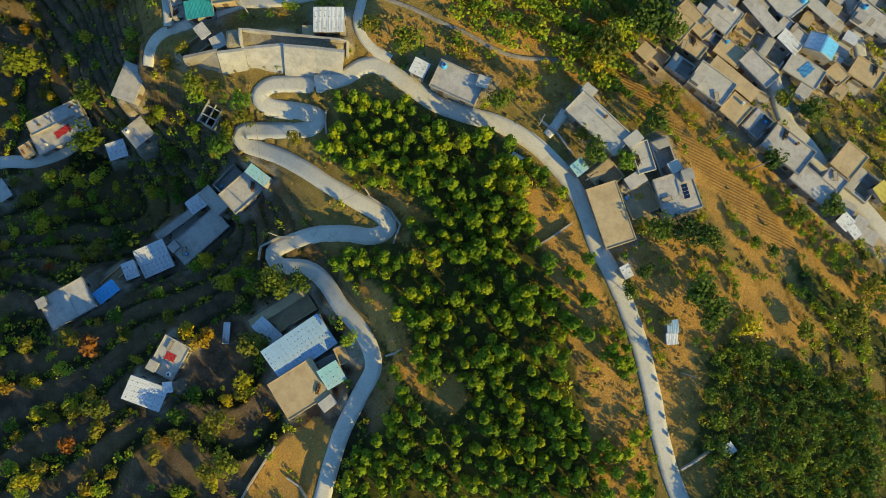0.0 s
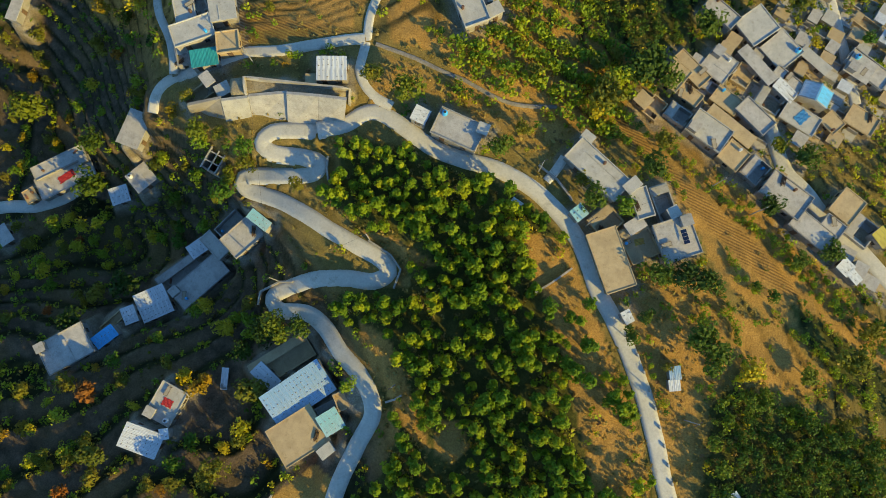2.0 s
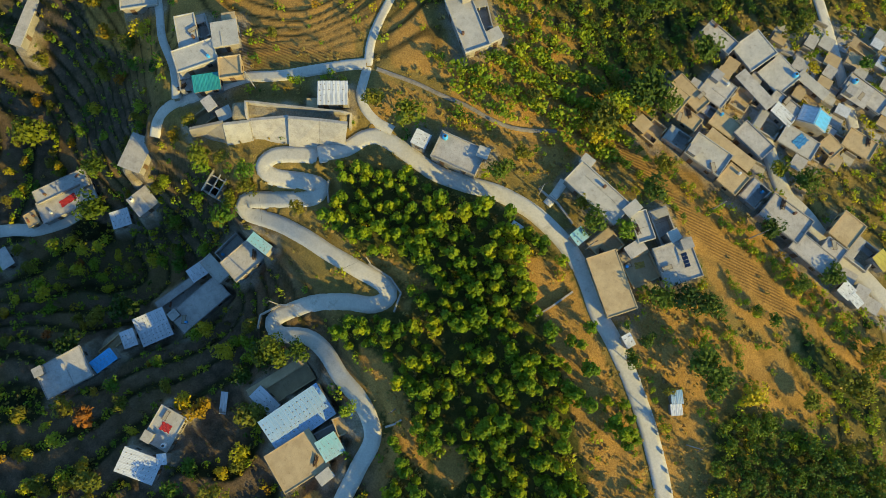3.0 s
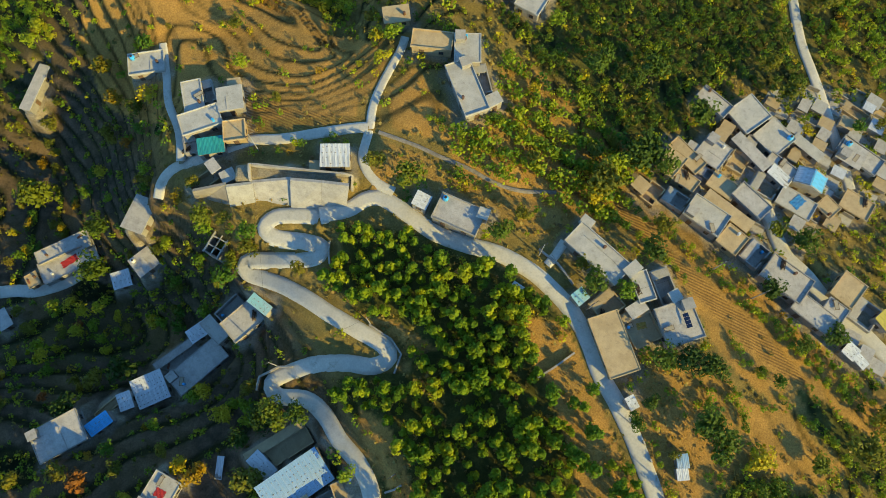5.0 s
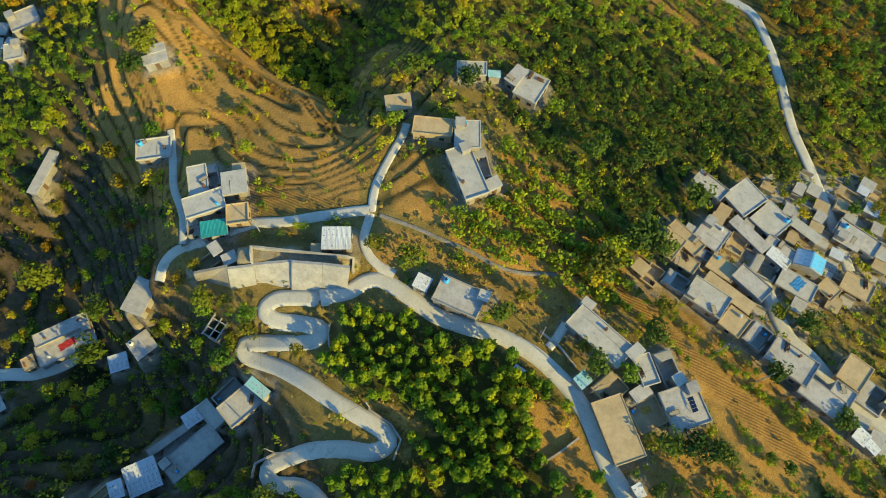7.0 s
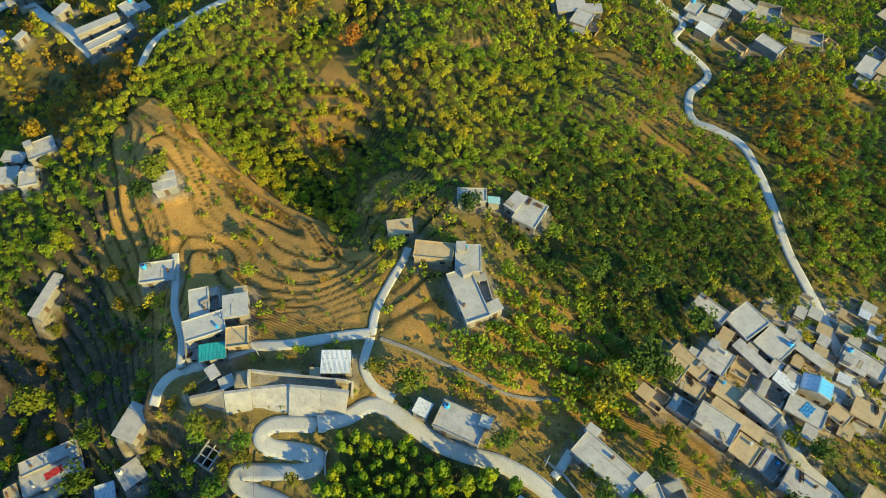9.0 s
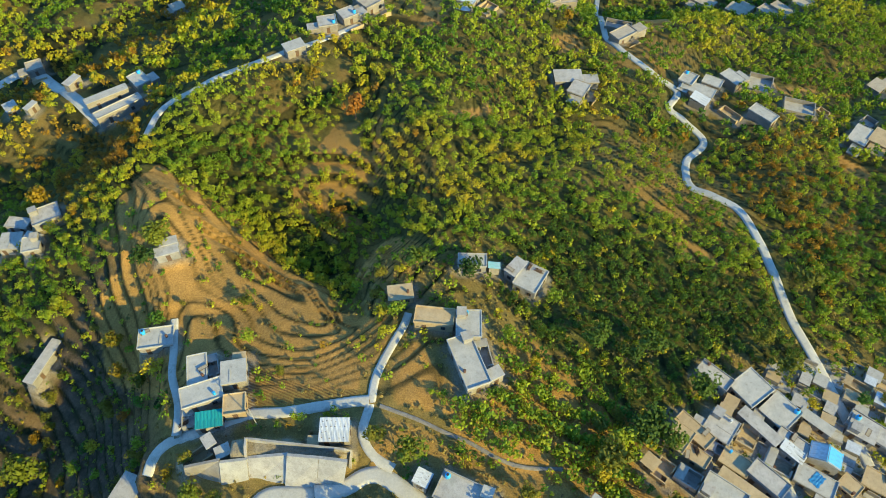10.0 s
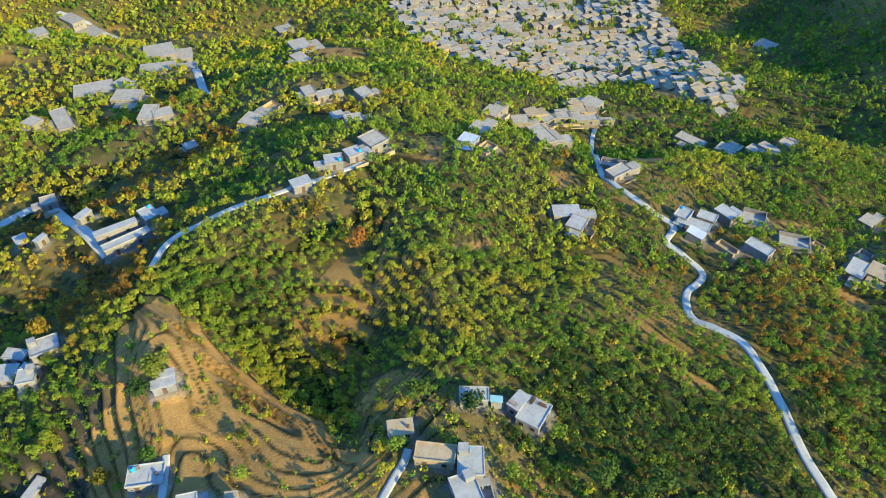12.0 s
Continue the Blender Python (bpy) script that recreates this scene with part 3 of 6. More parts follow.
house(59.9, 314.2, 6.8, 5.6, 3.8, 10, "flat", "grey")
house(63.7, 220.3, 5.1, 9.4, 3.6, 71, "court", "grey")
house(62.9, 209.2, 8.5, 4.9, 3.4, 35, "flat", "grey")
house(122.2, 296.5, 6.5, 14.3, 3.6, 45, "flat", "grey")
house(135.0, 282.3, 7.2, 9.3, 3.6, 48, "flat", "grey")
house(144.7, 274.1, 5.6, 7.7, 3.6, 38, "flat", "grey")
house(150.8, 273.9, 4.9, 10.0, 3.4, 35, "flat", "grey")
house(160.6, 278.7, 5.5, 6.0, 3.2, 41, "flat", "grey")
house(161.6, 206.0, 6.5, 5.1, 3.4, 38, "flat", "grey")
house(131.5, 161.7, 8.5, 5.3, 3.8, 49, "flat", "pale")
house(137.6, 160.1, 7.1, 6.2, 3.8, 47, "flat", "tan")
house(140.4, 173.2, 4.8, 4.3, 3.4, 37, "court", "pale")
house(8.2, 214.1, 5.7, 6.2, 3.4, 62, "flat", "tin")
house(13.6, 240.5, 7.3, 7.3, 3.4, 58, "flat", "grey")
house(22.9, 301.3, 8.5, 8.0, 3.4, 58, "flat", "grey")
house(235.4, 485.6, 13.8, 13.3, 3.6, 45, "flat", "grey")
house(14.4, 210.4, 6.7, 5.4, 2.4, 48, "court", "tan")

GROVE = [(-20, 39), (-5, 37), (8, 32), (15, 27), (23, 20), (25, 13), (28, 5), (33, -6), (37, -22), (39, -38), (-20, -40), (-16, -25), (-11, -12), (-14, -1), (-21, 7), (-20, 10), (-6, 11), (-7, 15), (-15, 21), (-23, 29), (-20, 33)]
EAST_WOOD = [(48, -11), (57, -7), (67, -12), (75, -17), (92, -25), (90, -42), (45, -41), (47, -26)]
PLANTATION = [(14, 84), (16, 101), (30, 111), (46, 104), (67, 94), (77, 92), (81, 82), (83, 73), (83, 64), (69, 74), (54, 70), (48, 60), (44, 55), (36, 60), (25, 68)]
FIELD_A = [(33, 48), (38, 46), (44, 44), (53, 36), (60, 29), (69, 21), (78, 10), (89, -0), (88, -8), (77, -0), (68, 5), (63, 3), (54, 10), (50, 16), (49, 20), (40, 32), (32, 43)]
FIELD_B = [(53, 6), (63, 4), (68, -3), (73, -7), (64, -10), (55, -6), (53, -1)]
FIELD_C = [(-11, 67), (-6, 72), (-2, 67), (2, 61), (7, 56), (2, 55), (-10, 58)]
DRY_SLOPE = [(35, 10), (49, 14), (53, 8), (51, -7), (46, -11), (43, -32), (38, -11), (35, -1)]
KNOB = [(-83, 109), (-80, 115), (-74, 127), (-66, 121), (-54, 117), (-46, 108), (-38, 96), (-28, 93), (-24, 83), (-13, 79), (-11, 71), (-17, 64), (-17, 61), (-40, 61), (-42, 70), (-56, 61), (-80, 74), (-84, 89), (-76, 96)]
FLANK = [(-99, 83), (-94, 93), (-84, 106), (-74, 112), (-65, 105), (-61, 93), (-74, 85), (-76, 77), (-90, 74)]
SPUR = [(-42, 116), (-38, 127), (-30, 145), (-16.9, 145.5), (-15.9, 128.6), (-21, 114), (-29, 105)]
KNOLL = [(-22, 93), (-17, 102), (-13, 105), (-6, 100), (-5, 93), (-12, 88)]
GOLDEN = [(-113, 112), (-169.5, 214.1), (-127, 219), (-88.5, 261.5), (-69.0, 196.1), (-80.7, 154.4), (-82.6, 134.4), (-90, 113)]
GLADES = [[(-99.9, 489.6), (-51.8, 409.1), (-45.2, 377.0), (-74.6, 378.3)], [(0, 145), (17.1, 159.3), (15.1, 152.3), (2, 142)], [(88.9, 284.0), (88.3, 231.0), (77.4, 217.8), (72.9, 224.5)], [(36.8, 206.7), (46.8, 212.9), (49.2, 199.8), (38.2, 194.9)], [(87.9, 325.0), (123.9, 331.9), (120.8, 322.7), (86.4, 317.1)], [(127.6, 392.7), (143.7, 378.3), (134.9, 359.4), (119.6, 362.6)], [(114, 193), (134.2, 198.8), (130.3, 189.9), (109, 182)]]
GLADES += [[(-165.4, 296.5), (-154.8, 315.9), (-151.0, 309.4), (-160.8, 289.5)], [(-258.4, 512.8), (-242.2, 517.5), (-238.6, 503.5), (-250.3, 500.6)], [(-9.3, 223.0), (0.9, 228.3), (-1.9, 193.8), (-6.7, 193.5)], [(123, 156), (130.6, 144.7), (123.8, 139.9), (119.5, 148.6)], [(56, 108), (64, 102), (68, 96), (58, 100)]]
FURROWS = [(35, 45), (41, 38), (50, 28), (60, 19), (68, 9), (66, 8), (57, 15), (49, 24), (37, 36), (33, 43)]
VILLAGE = [(46, 50), (50, 57), (57, 60), (71, 71), (84, 74), (97, 70), (96, 48), (86, 42), (79, 41), (74, 38), (70, 30), (67, 31), (58, 36), (51, 42)]
LOWER_VILLAGE = [(62, 32), (68, 32), (73, 26), (79, 22), (89, 11), (88, 5), (76, 14), (67, 20)]
ORCHARD = [(10, 63), (13, 76), (25, 69), (36, 60), (44, 55), (40, 48), (37, 39), (28, 40), (13, 45), (2, 48), (1, 57)]
SCRUB = [(-88.0, 32.2), (-70.6, 32.8), (-53.3, 41.0), (-42.3, 38.2), (-42.2, 32.9), (-46.0, 28.6), (-58.6, 25.4), (-69.1, 18.5), (-86.8, 14.4), (-98.0, 17.5), (-104.7, 14.4), (-108.4, 26.4), (-93.9, 27.4)]
GROVE_EDGE = [(15, 21), (23, 19), (29, 3), (36, -18), (38, -38), (28, -38), (26, -22), (23, -7), (19, 8)]
PLOT = [(-41, 68), (-31, 63), (-21, 61), (-17, 61), (-17, 59), (-26, 58), (-40, 58)]
BANK = [(-16, 22), (-9, 20), (-1, 15), (-5, 14), (-8, 16), (-13, 19)]
CLEAR_A = [(-16, 5), (-10, 1), (-7, -6), (-5, -12), (-2, -20), (-6, -17), (-9, -12), (-16, -2)]
CLEAR_B = [(-1, -14), (3, -14), (5, -19), (2, -22), (-2, -20)]
CLEAR_C = [(15, 21), (21, 19), (24, 14), (27, 5), (24, 6), (17, 10), (16, 16)]
CLEAR_D = [(-16, -17), (-10, -12), (-8, -16), (-12, -25), (-17, -27)]
YARD = [(-32.9, -29.0), (-24.9, -22.9), (-21, -25), (-25.0, -38.9), (-39.3, -39.3)]
CROP = [(65, 8), (71, 5), (86, -7), (85, -16), (75, -8), (69, -2)]
TOWN = [(-46, 571), (-31, 512), (-5.1, 439.6), (53.2, 426.3), (74.1, 370.7), (101.8, 419.2), (124.0, 416.5), (143.5, 354.8), (151, 337), (165.3, 353.3), (181.3, 387.4), (184.2, 454.0), (183.8, 528.5), (174.4, 617.9), (60, 640)]
TOWN_SPUR = [(32.4, 310.2), (39.0, 295.1), (57.8, 294.8), (63.9, 302.6), (49.6, 310.9), (79.7, 315.9), (85.6, 337.5), (73.8, 351.0), (66.3, 324.2)]
RIDGE_EAST = [(-14, 45), (-13, 56), (5, 49), (22, 45), (31, 46), (37, 42), (24, 32), (9, 41), (-4, 46)]


def inside(poly, x, y):
    x, y = np.asarray(x, float), np.asarray(y, float)
    hit = np.zeros(x.shape, bool)
    for (x0, y0), (x1, y1) in zip(poly, poly[1:] + poly[:1]):
        if y0 != y1:
            hit ^= ((y0 > y) != (y1 > y)) & (x < (x1 - x0) * (y - y0) / (y1 - y0) + x0)
    return hit


def within(poly, x, y):
    """Inside a stand of trees with a ragged edge."""
    return inside(poly, x + 2.6 * waves(x, y, 9, 77) + 1.2 * waves(x, y, 3.5, 79), y + 2.6 * waves(x, y, 9, 78) + 1.2 * waves(x, y, 3.5, 80))


# the town on the far slope: jittered plots along its lanes
PADS.append((-29.1, 48.4, 21.7, 1.5, 1.0, -0.03, 1.52))
rng = random.Random(11)
for i in range(-30, 60):
    for j in range(-10, 70):
        tx, ty = i * 7.6 + j * 1.5 + rng.uniform(-1.6, 1.6), 300 + j * 7.4 - i * 1.6 + rng.uniform(-1.6, 1.6)
        if (inside(TOWN, tx, ty) or inside(TOWN_SPUR, tx, ty)) and rng.random() < 0.8:
            house(tx, ty, rng.uniform(5.0, 9.2), rng.uniform(4.5, 8.0), rng.choice((2.6, 2.8, 3.0, 3.2, 3.4, 3.6, 4.2, 5.4)), rng.choice((4, 10, 14, 20, 28, 36)), rng.choice(("flat",) * 6 + ("court", "tin")), rng.choice(("tan", "aged", "aged", "grey", "tan")))


HOUSES = [(*hs[:5], hs[5] * 0.8, *hs[6:]) if inside(VILLAGE, hs[0], hs[1]) and hs[7] == "flat" else hs for hs in HOUSES]


def road_near(x, y):
    """Distance to the nearest road's edge, and the height of that road there."""
    x, y = np.asarray(x, float), np.asarray(y, float)
    best, height = np.full(x.shape, 99.0), np.zeros(x.shape)
    for _, width, line, z in ROADS:
        lo, hi = line.min(0) - 9, line.max(0) + 9
        near = np.nonzero((x > lo[0]) & (x < hi[0]) & (y > lo[1]) & (y < hi[1]))[0]
        for part_ in np.array_split(near, len(near) // 20000 + 1):
            if len(part_):
                d2 = (x[part_, None] - line[None, :, 0]) ** 2 + (y[part_, None] - line[None, :, 1]) ** 2
                k = d2.argmin(1)
                d = np.sqrt(d2[np.arange(len(k)), k]) - width / 2
                better = d < best[part_]
                best[part_[better]], height[part_[better]] = d[better], z[k[better]]
    return best, height


def pad_near(x, y):
    """Distance to the nearest house's walls, and the height of its plot."""
    x, y = np.asarray(x, float), np.asarray(y, float)
    best, height = np.full(x.shape, 99.0), np.zeros(x.shape)
    for px, py, w, d, c, s, z in PADS:
        r = 0.5 * math.hypot(w, d) + 4
        near = np.nonzero((np.abs(x - px) < r) & (np.abs(y - py) < r))[0]
        if len(near):
            u, v = x[near] - px, y[near] - py
            a, b = np.abs(u * c + v * s) - w / 2, np.abs(v * c - u * s) - d / 2
            dist = np.hypot(np.maximum(a, 0), np.maximum(b, 0))
            better = dist < best[near]
            best[near[better]], height[near[better]] = dist[better], z
    return best, height


def ground(x, y):
    x, y = np.atleast_1d(np.asarray(x, float)), np.atleast_1d(np.asarray(y, float))
    shape = x.shape
    x, y = x.ravel(), y.ravel()
    z = steps(x, y) + 0.12 * waves(x, y, 5, 9)
    d, h = pad_near(x, y)
    k = 1 - ease(0.4, 2.6, d)
    z = z + k * (h - z)
    d, h = road_near(x, y)
    k = 1 - ease(0.9, 3.4, d)
    return (z + k * (h - 0.22 - z)).reshape(shape)


# ---- ground ----
def grow(a, fine_to, step, end, rate):
    out = [a]
    while out[-1] < end:
        out.append(out[-1] + step)
        if out[-1] > fine_to:
            step *= rate
    return out


def mesh_object(name, verts, faces, material, smooth=False):
    me = bpy.data.meshes.new(name)
    me.from_pydata(verts, [], faces)
    me.materials.append(material)
    if smooth:
        me.polygons.foreach_set("use_smooth", [True] * len(me.polygons))
    return new(name, me)


half = grow(0, 96, 0.65, 3600, 1.035)
xs = np.array([-v for v in half[:0:-1]] + half)
ys = np.array([-v for v in grow(0, 46, 0.65, 900, 1.10)[:0:-1]] + grow(0, 118, 0.65, 4200, 1.018))
gx, gy = np.meshgrid(xs, ys)
gz = ground(gx, gy)
nx, ny = len(xs), len(ys)
co = np.stack([gx, gy, gz], -1).reshape(-1, 3)
ii = (np.arange(ny - 1)[:, None] * nx + np.arange(nx - 1)[None, :]).ravel()
quads = np.stack([ii, ii + 1, ii + nx + 1, ii + nx], 1)
me = bpy.data.meshes.new("ground")
me.vertices.add(len(co))
me.vertices.foreach_set("co", co.ravel())
me.loops.add(quads.size)
me.loops.foreach_set("vertex_index", quads.ravel())
me.polygons.add(len(quads))
me.polygons.foreach_set("loop_start", np.arange(0, quads.size, 4))
me.update(calc_edges=True)
me.polygons.foreach_set("use_smooth", [True] * len(quads))
fx, fy = gx.ravel(), gy.ravel()


def bare(x, y):
    b = np.zeros(x.shape)
    for poly, k in ((FIELD_A, 1.0), (FIELD_B, 0.9), (FIELD_C, 0.9), (KNOB, 0.95), (DRY_SLOPE, 0.9), (RIDGE_EAST, 0.6), (KNOLL, 0.95), (SPUR, 0.75), (FLANK, 0.6), (GROVE, 0.25), (GROVE_EDGE, 0.95), (BANK, 0.9), (CLEAR_A, 1.0), (CLEAR_B, 0.7), (CLEAR_C, 1.0), (CLEAR_D, 1.0), (YARD, 0.7), (ORCHARD, 0.75)):
        b = np.where(inside(poly, x, y), np.maximum(b, k), b)
    b = np.maximum(b, 0.62 * ease(44, 56, crest(y) - x) * (1 - ease(98, 112, y)) * (1 - 0.6 * ease(80, 105, crest(y) - x)))
    for poly in GLADES:
        b = np.where(inside(poly, x, y), 0.85, b)
    return np.clip(b + 0.22 * waves(x, y, 9, 21) * (b > 0) + 0.75 * ease(0.25, 0.8, waves(x, y, 26, 22)) * ease(90, 105, y) + 0.6 * (1 - belt(x, y)) * (1 - 0.7 * bump(x, y, -50, 126, 34, 18)) * ease(-0.3, 0.5, waves(x, y, 40, 23)) * ease(100, 115, y), 0, 1)


def woods(x, y):
    """How thickly the land is grown with trees."""
    open_ = np.maximum(ease(0.35, 0.8, waves(x, y, 46, 31)), 0.8 * ease(0.55, 0.9, waves(x, y, 17, 32)))
    open_ = open_ * (1 - 0.85 * bump(x, y, -50, 126, 34, 18))
    w = 0.96 * ease(90, 112, y + 0.2 * np.abs(x + 15)) * (1 - 0.5 * open_)
    w = np.where(within(PLANTATION, x, y), 0.97, w)
    w = np.where(within(EAST_WOOD, x, y), 0.95, w)
    w = np.where(inside(TOWN, x, y) | inside(TOWN_SPUR, x, y), 0.75, w)
    w = np.where(inside(SPUR, x, y), 0.8 * w, w)
    w = np.where(within(FLANK, x, y), 0.3 * w, w)
    w = np.maximum(w, 0.97 * ease(0.45, 0.75, gully(x, y)) * (y > 88))
    for poly in GLADES:
        w = np.where(inside(poly, x, y), 0.08 * w, w)
    for poly in (KNOB, KNOLL, FIELD_A, FIELD_B, FIELD_C, ORCHARD):
        w = np.where(inside(poly, x, y), 0.03, w)
    return w


thick = woods(fx, fy)
# the shaded valley side, where the ground is painted darker
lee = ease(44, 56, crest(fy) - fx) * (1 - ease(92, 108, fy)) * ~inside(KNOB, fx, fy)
# bands along the risers: weeds plus the steps' shadow, put into the colour
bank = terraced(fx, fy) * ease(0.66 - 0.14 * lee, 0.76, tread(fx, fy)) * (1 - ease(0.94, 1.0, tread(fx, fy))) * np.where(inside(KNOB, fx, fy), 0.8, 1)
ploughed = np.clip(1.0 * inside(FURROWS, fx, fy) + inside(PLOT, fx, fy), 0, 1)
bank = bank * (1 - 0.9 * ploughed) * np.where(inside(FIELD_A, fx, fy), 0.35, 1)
# masks of ground colour; woods, risers and valley side include painted shade
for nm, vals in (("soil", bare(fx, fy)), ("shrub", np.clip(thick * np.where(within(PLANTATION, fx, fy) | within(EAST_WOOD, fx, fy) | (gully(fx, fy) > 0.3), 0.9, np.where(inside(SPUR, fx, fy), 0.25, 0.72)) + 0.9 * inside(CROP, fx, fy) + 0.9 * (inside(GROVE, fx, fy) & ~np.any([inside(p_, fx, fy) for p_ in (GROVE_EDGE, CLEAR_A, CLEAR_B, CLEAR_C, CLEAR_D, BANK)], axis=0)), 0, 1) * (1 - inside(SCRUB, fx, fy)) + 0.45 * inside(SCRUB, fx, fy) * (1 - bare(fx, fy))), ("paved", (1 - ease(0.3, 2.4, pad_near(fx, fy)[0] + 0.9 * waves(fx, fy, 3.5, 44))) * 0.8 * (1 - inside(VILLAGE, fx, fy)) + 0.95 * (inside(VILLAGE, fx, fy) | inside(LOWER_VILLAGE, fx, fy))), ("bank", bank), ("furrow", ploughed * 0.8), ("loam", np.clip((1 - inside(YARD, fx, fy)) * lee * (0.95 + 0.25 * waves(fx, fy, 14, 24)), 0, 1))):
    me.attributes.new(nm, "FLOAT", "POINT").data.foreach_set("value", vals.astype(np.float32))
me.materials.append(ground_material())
tagged(new("ground", me), "terraced hillside of dry grass, ploughed earth and forest floor", "hillside", kind="structure")


# ---- roads ----
def build_road(name, width, line, z):
    t = np.gradient(line, axis=0)
    t /= np.maximum(np.hypot(t[:, 0], t[:, 1])[:, None], 1e-6)
    nrm = np.stack([-t[:, 1], t[:, 0]], 1)
    verts, faces = [], []
    edge = 0.12 * waves(line[:, 0], line[:, 1], 7, 40)
    for k in range(len(line)):
        for off, dz in ((-width / 2 - 0.25, -0.7), (-width / 2, 0.0), (-width / 4, 0.05), (width / 4, 0.05), (width / 2, 0.0), (width / 2 + 0.25, -0.7)):
            e = edge[k] if abs(off) > width / 3 else 0
            verts.append((line[k, 0] + nrm[k, 0] * (off + e), line[k, 1] + nrm[k, 1] * (off + e), z[k] + dz))
    for k in range(len(line) - 1):
        for c in range(5):
            a = k * 6 + c
            faces.append((a, a + 1, a + 7, a + 6))
    ob = mesh_object(name, verts, [f[::-1] for f in faces], CONCRETE_ROAD if width > 1.5 else STONE, True)
    tagged(ob, "narrow %s winding along the hillside" % ("worn concrete road" if width > 1.5 else "stone footpath"), "road" if width > 1.5 else "path", kind="structure")


for r in ROADS:
    build_road(*r)


# ---- parts ----
def part(name, bm, material, parent, label=""):
    me = bpy.data.meshes.new(name)
    bm.to_mesh(me)
    bm.free()
    return part_of(name, me, material, parent, label)


def part_of(name, me, material, parent, label=""):
    if material and not me.materials:
        me.materials.append(material)
    ob = new(name, me)
    ob.parent = parent
    return tagged(ob, label)


def box(bm, x0, y0, z0, x1, y1, z1):
    v = [bm.verts.new((x, y, z)) for z in (z0, z1) for y in (y0, y1) for x in (x0, x1)]
    for f in ((0, 2, 3, 1), (4, 5, 7, 6), (0, 1, 5, 4), (2, 6, 7, 3), (0, 4, 6, 2), (1, 3, 7, 5)):
        bm.faces.new([v[i] for i in f])


def ring(bm, w, d, t, z0, z1, gap=0.0):
    """A wall all round a plot, with a gate gap in its front."""
    box(bm, -w / 2, -d / 2, z0, w / 2, -d / 2 + t, z1) if not gap else (box(bm, -w / 2, -d / 2, z0, -gap / 2, -d / 2 + t, z1), box(bm, gap / 2, -d / 2, z0, w / 2, -d / 2 + t, z1))
    box(bm, -w / 2, d / 2 - t, z0, w / 2, d / 2, z1)
    box(bm, -w / 2, -d / 2 + t, z0, -w / 2 + t, d / 2 - t, z1)
    box(bm, w / 2 - t, -d / 2 + t, z0, w / 2, d / 2 - t, z1)


def shared(name, build, material):
    bm = bmesh.new()
    build(bm)
    me = bpy.data.meshes.new(name)
    bm.to_mesh(me)
    bm.free()
    me.materials.append(material)
    return me


def window_frame(bm):
    for a in ((-0.5, -0.04, 0, -0.43, 0.05, 1.1), (0.43, -0.04, 0, 0.5, 0.05, 1.1), (-0.43, -0.04, 0, 0.43, 0.05, 0.07), (-0.43, -0.04, 1.03, 0.43, 0.05, 1.1), (-0.03, -0.03, 0.07, 0.03, 0.04, 1.03)):
        box(bm, *a)


FRAME_ME = shared("frame", window_frame, WOOD)
PANE_ME = shared("pane", lambda bm: box(bm, -0.43, -0.01, 0.07, 0.43, 0.02, 1.03), GLASS)
DOOR_ME = shared("door", lambda bm: (box(bm, -0.48, -0.05, 0, 0.48, 0.03, 2.0), box(bm, -0.4, -0.07, 0.2, -0.06, -0.05, 1.85), box(bm, 0.06, -0.07, 0.2, 0.4, -0.05, 1.85)), WOOD)


def sheet(bm):
    """One corrugated roofing sheet, one metre by one, to be stretched along the slope."""
    n = 8
    top = [[bm.verts.new((-0.52 + 1.04 * i / n, y, 0.035 * (i % 2))) for i in range(n + 1)] for y in (-0.5, 0.5)]
    low = [[bm.verts.new((v.co.x, v.co.y, v.co.z - 0.02)) for v in row] for row in top]
    for i in range(n):
        bm.faces.new((top[0][i], top[0][i + 1], top[1][i + 1], top[1][i]))
        bm.faces.new((low[0][i + 1], low[0][i], low[1][i], low[1][i + 1]))


def plain_window(bm):
    """A far window in one piece: a frame with its pane set back."""
    box(bm, -0.5, -0.04, 0, 0.5, 0.05, 1.1)
    bm.normal_update()
    front = min(bm.faces, key=lambda f: f.normal.y)
    bmesh.ops.inset_individual(bm, faces=[front], thickness=0.08)
    bmesh.ops.translate(bm, verts=front.verts[:], vec=(0, 0.05, 0))


FAR_WINDOW_ME = shared("window", plain_window, DARK_IRON)
SHEET_ME = {k: shared("roof_sheet", sheet, ROOF[k]) for k in ROOF}
WORDS = {"aged": "dull aged concrete", "grey": "weathered grey concrete", "pale": "pale concrete", "tan": "tan mud-plastered", "tin": "whitewashed corrugated tin", "blue": "blue tin", "bluewhite": "faded blue and white tin", "cyan": "pale turquoise tin", "teal": "teal tarpaulin", "yellow": "yellow tin"}
hrng = random.Random(5)


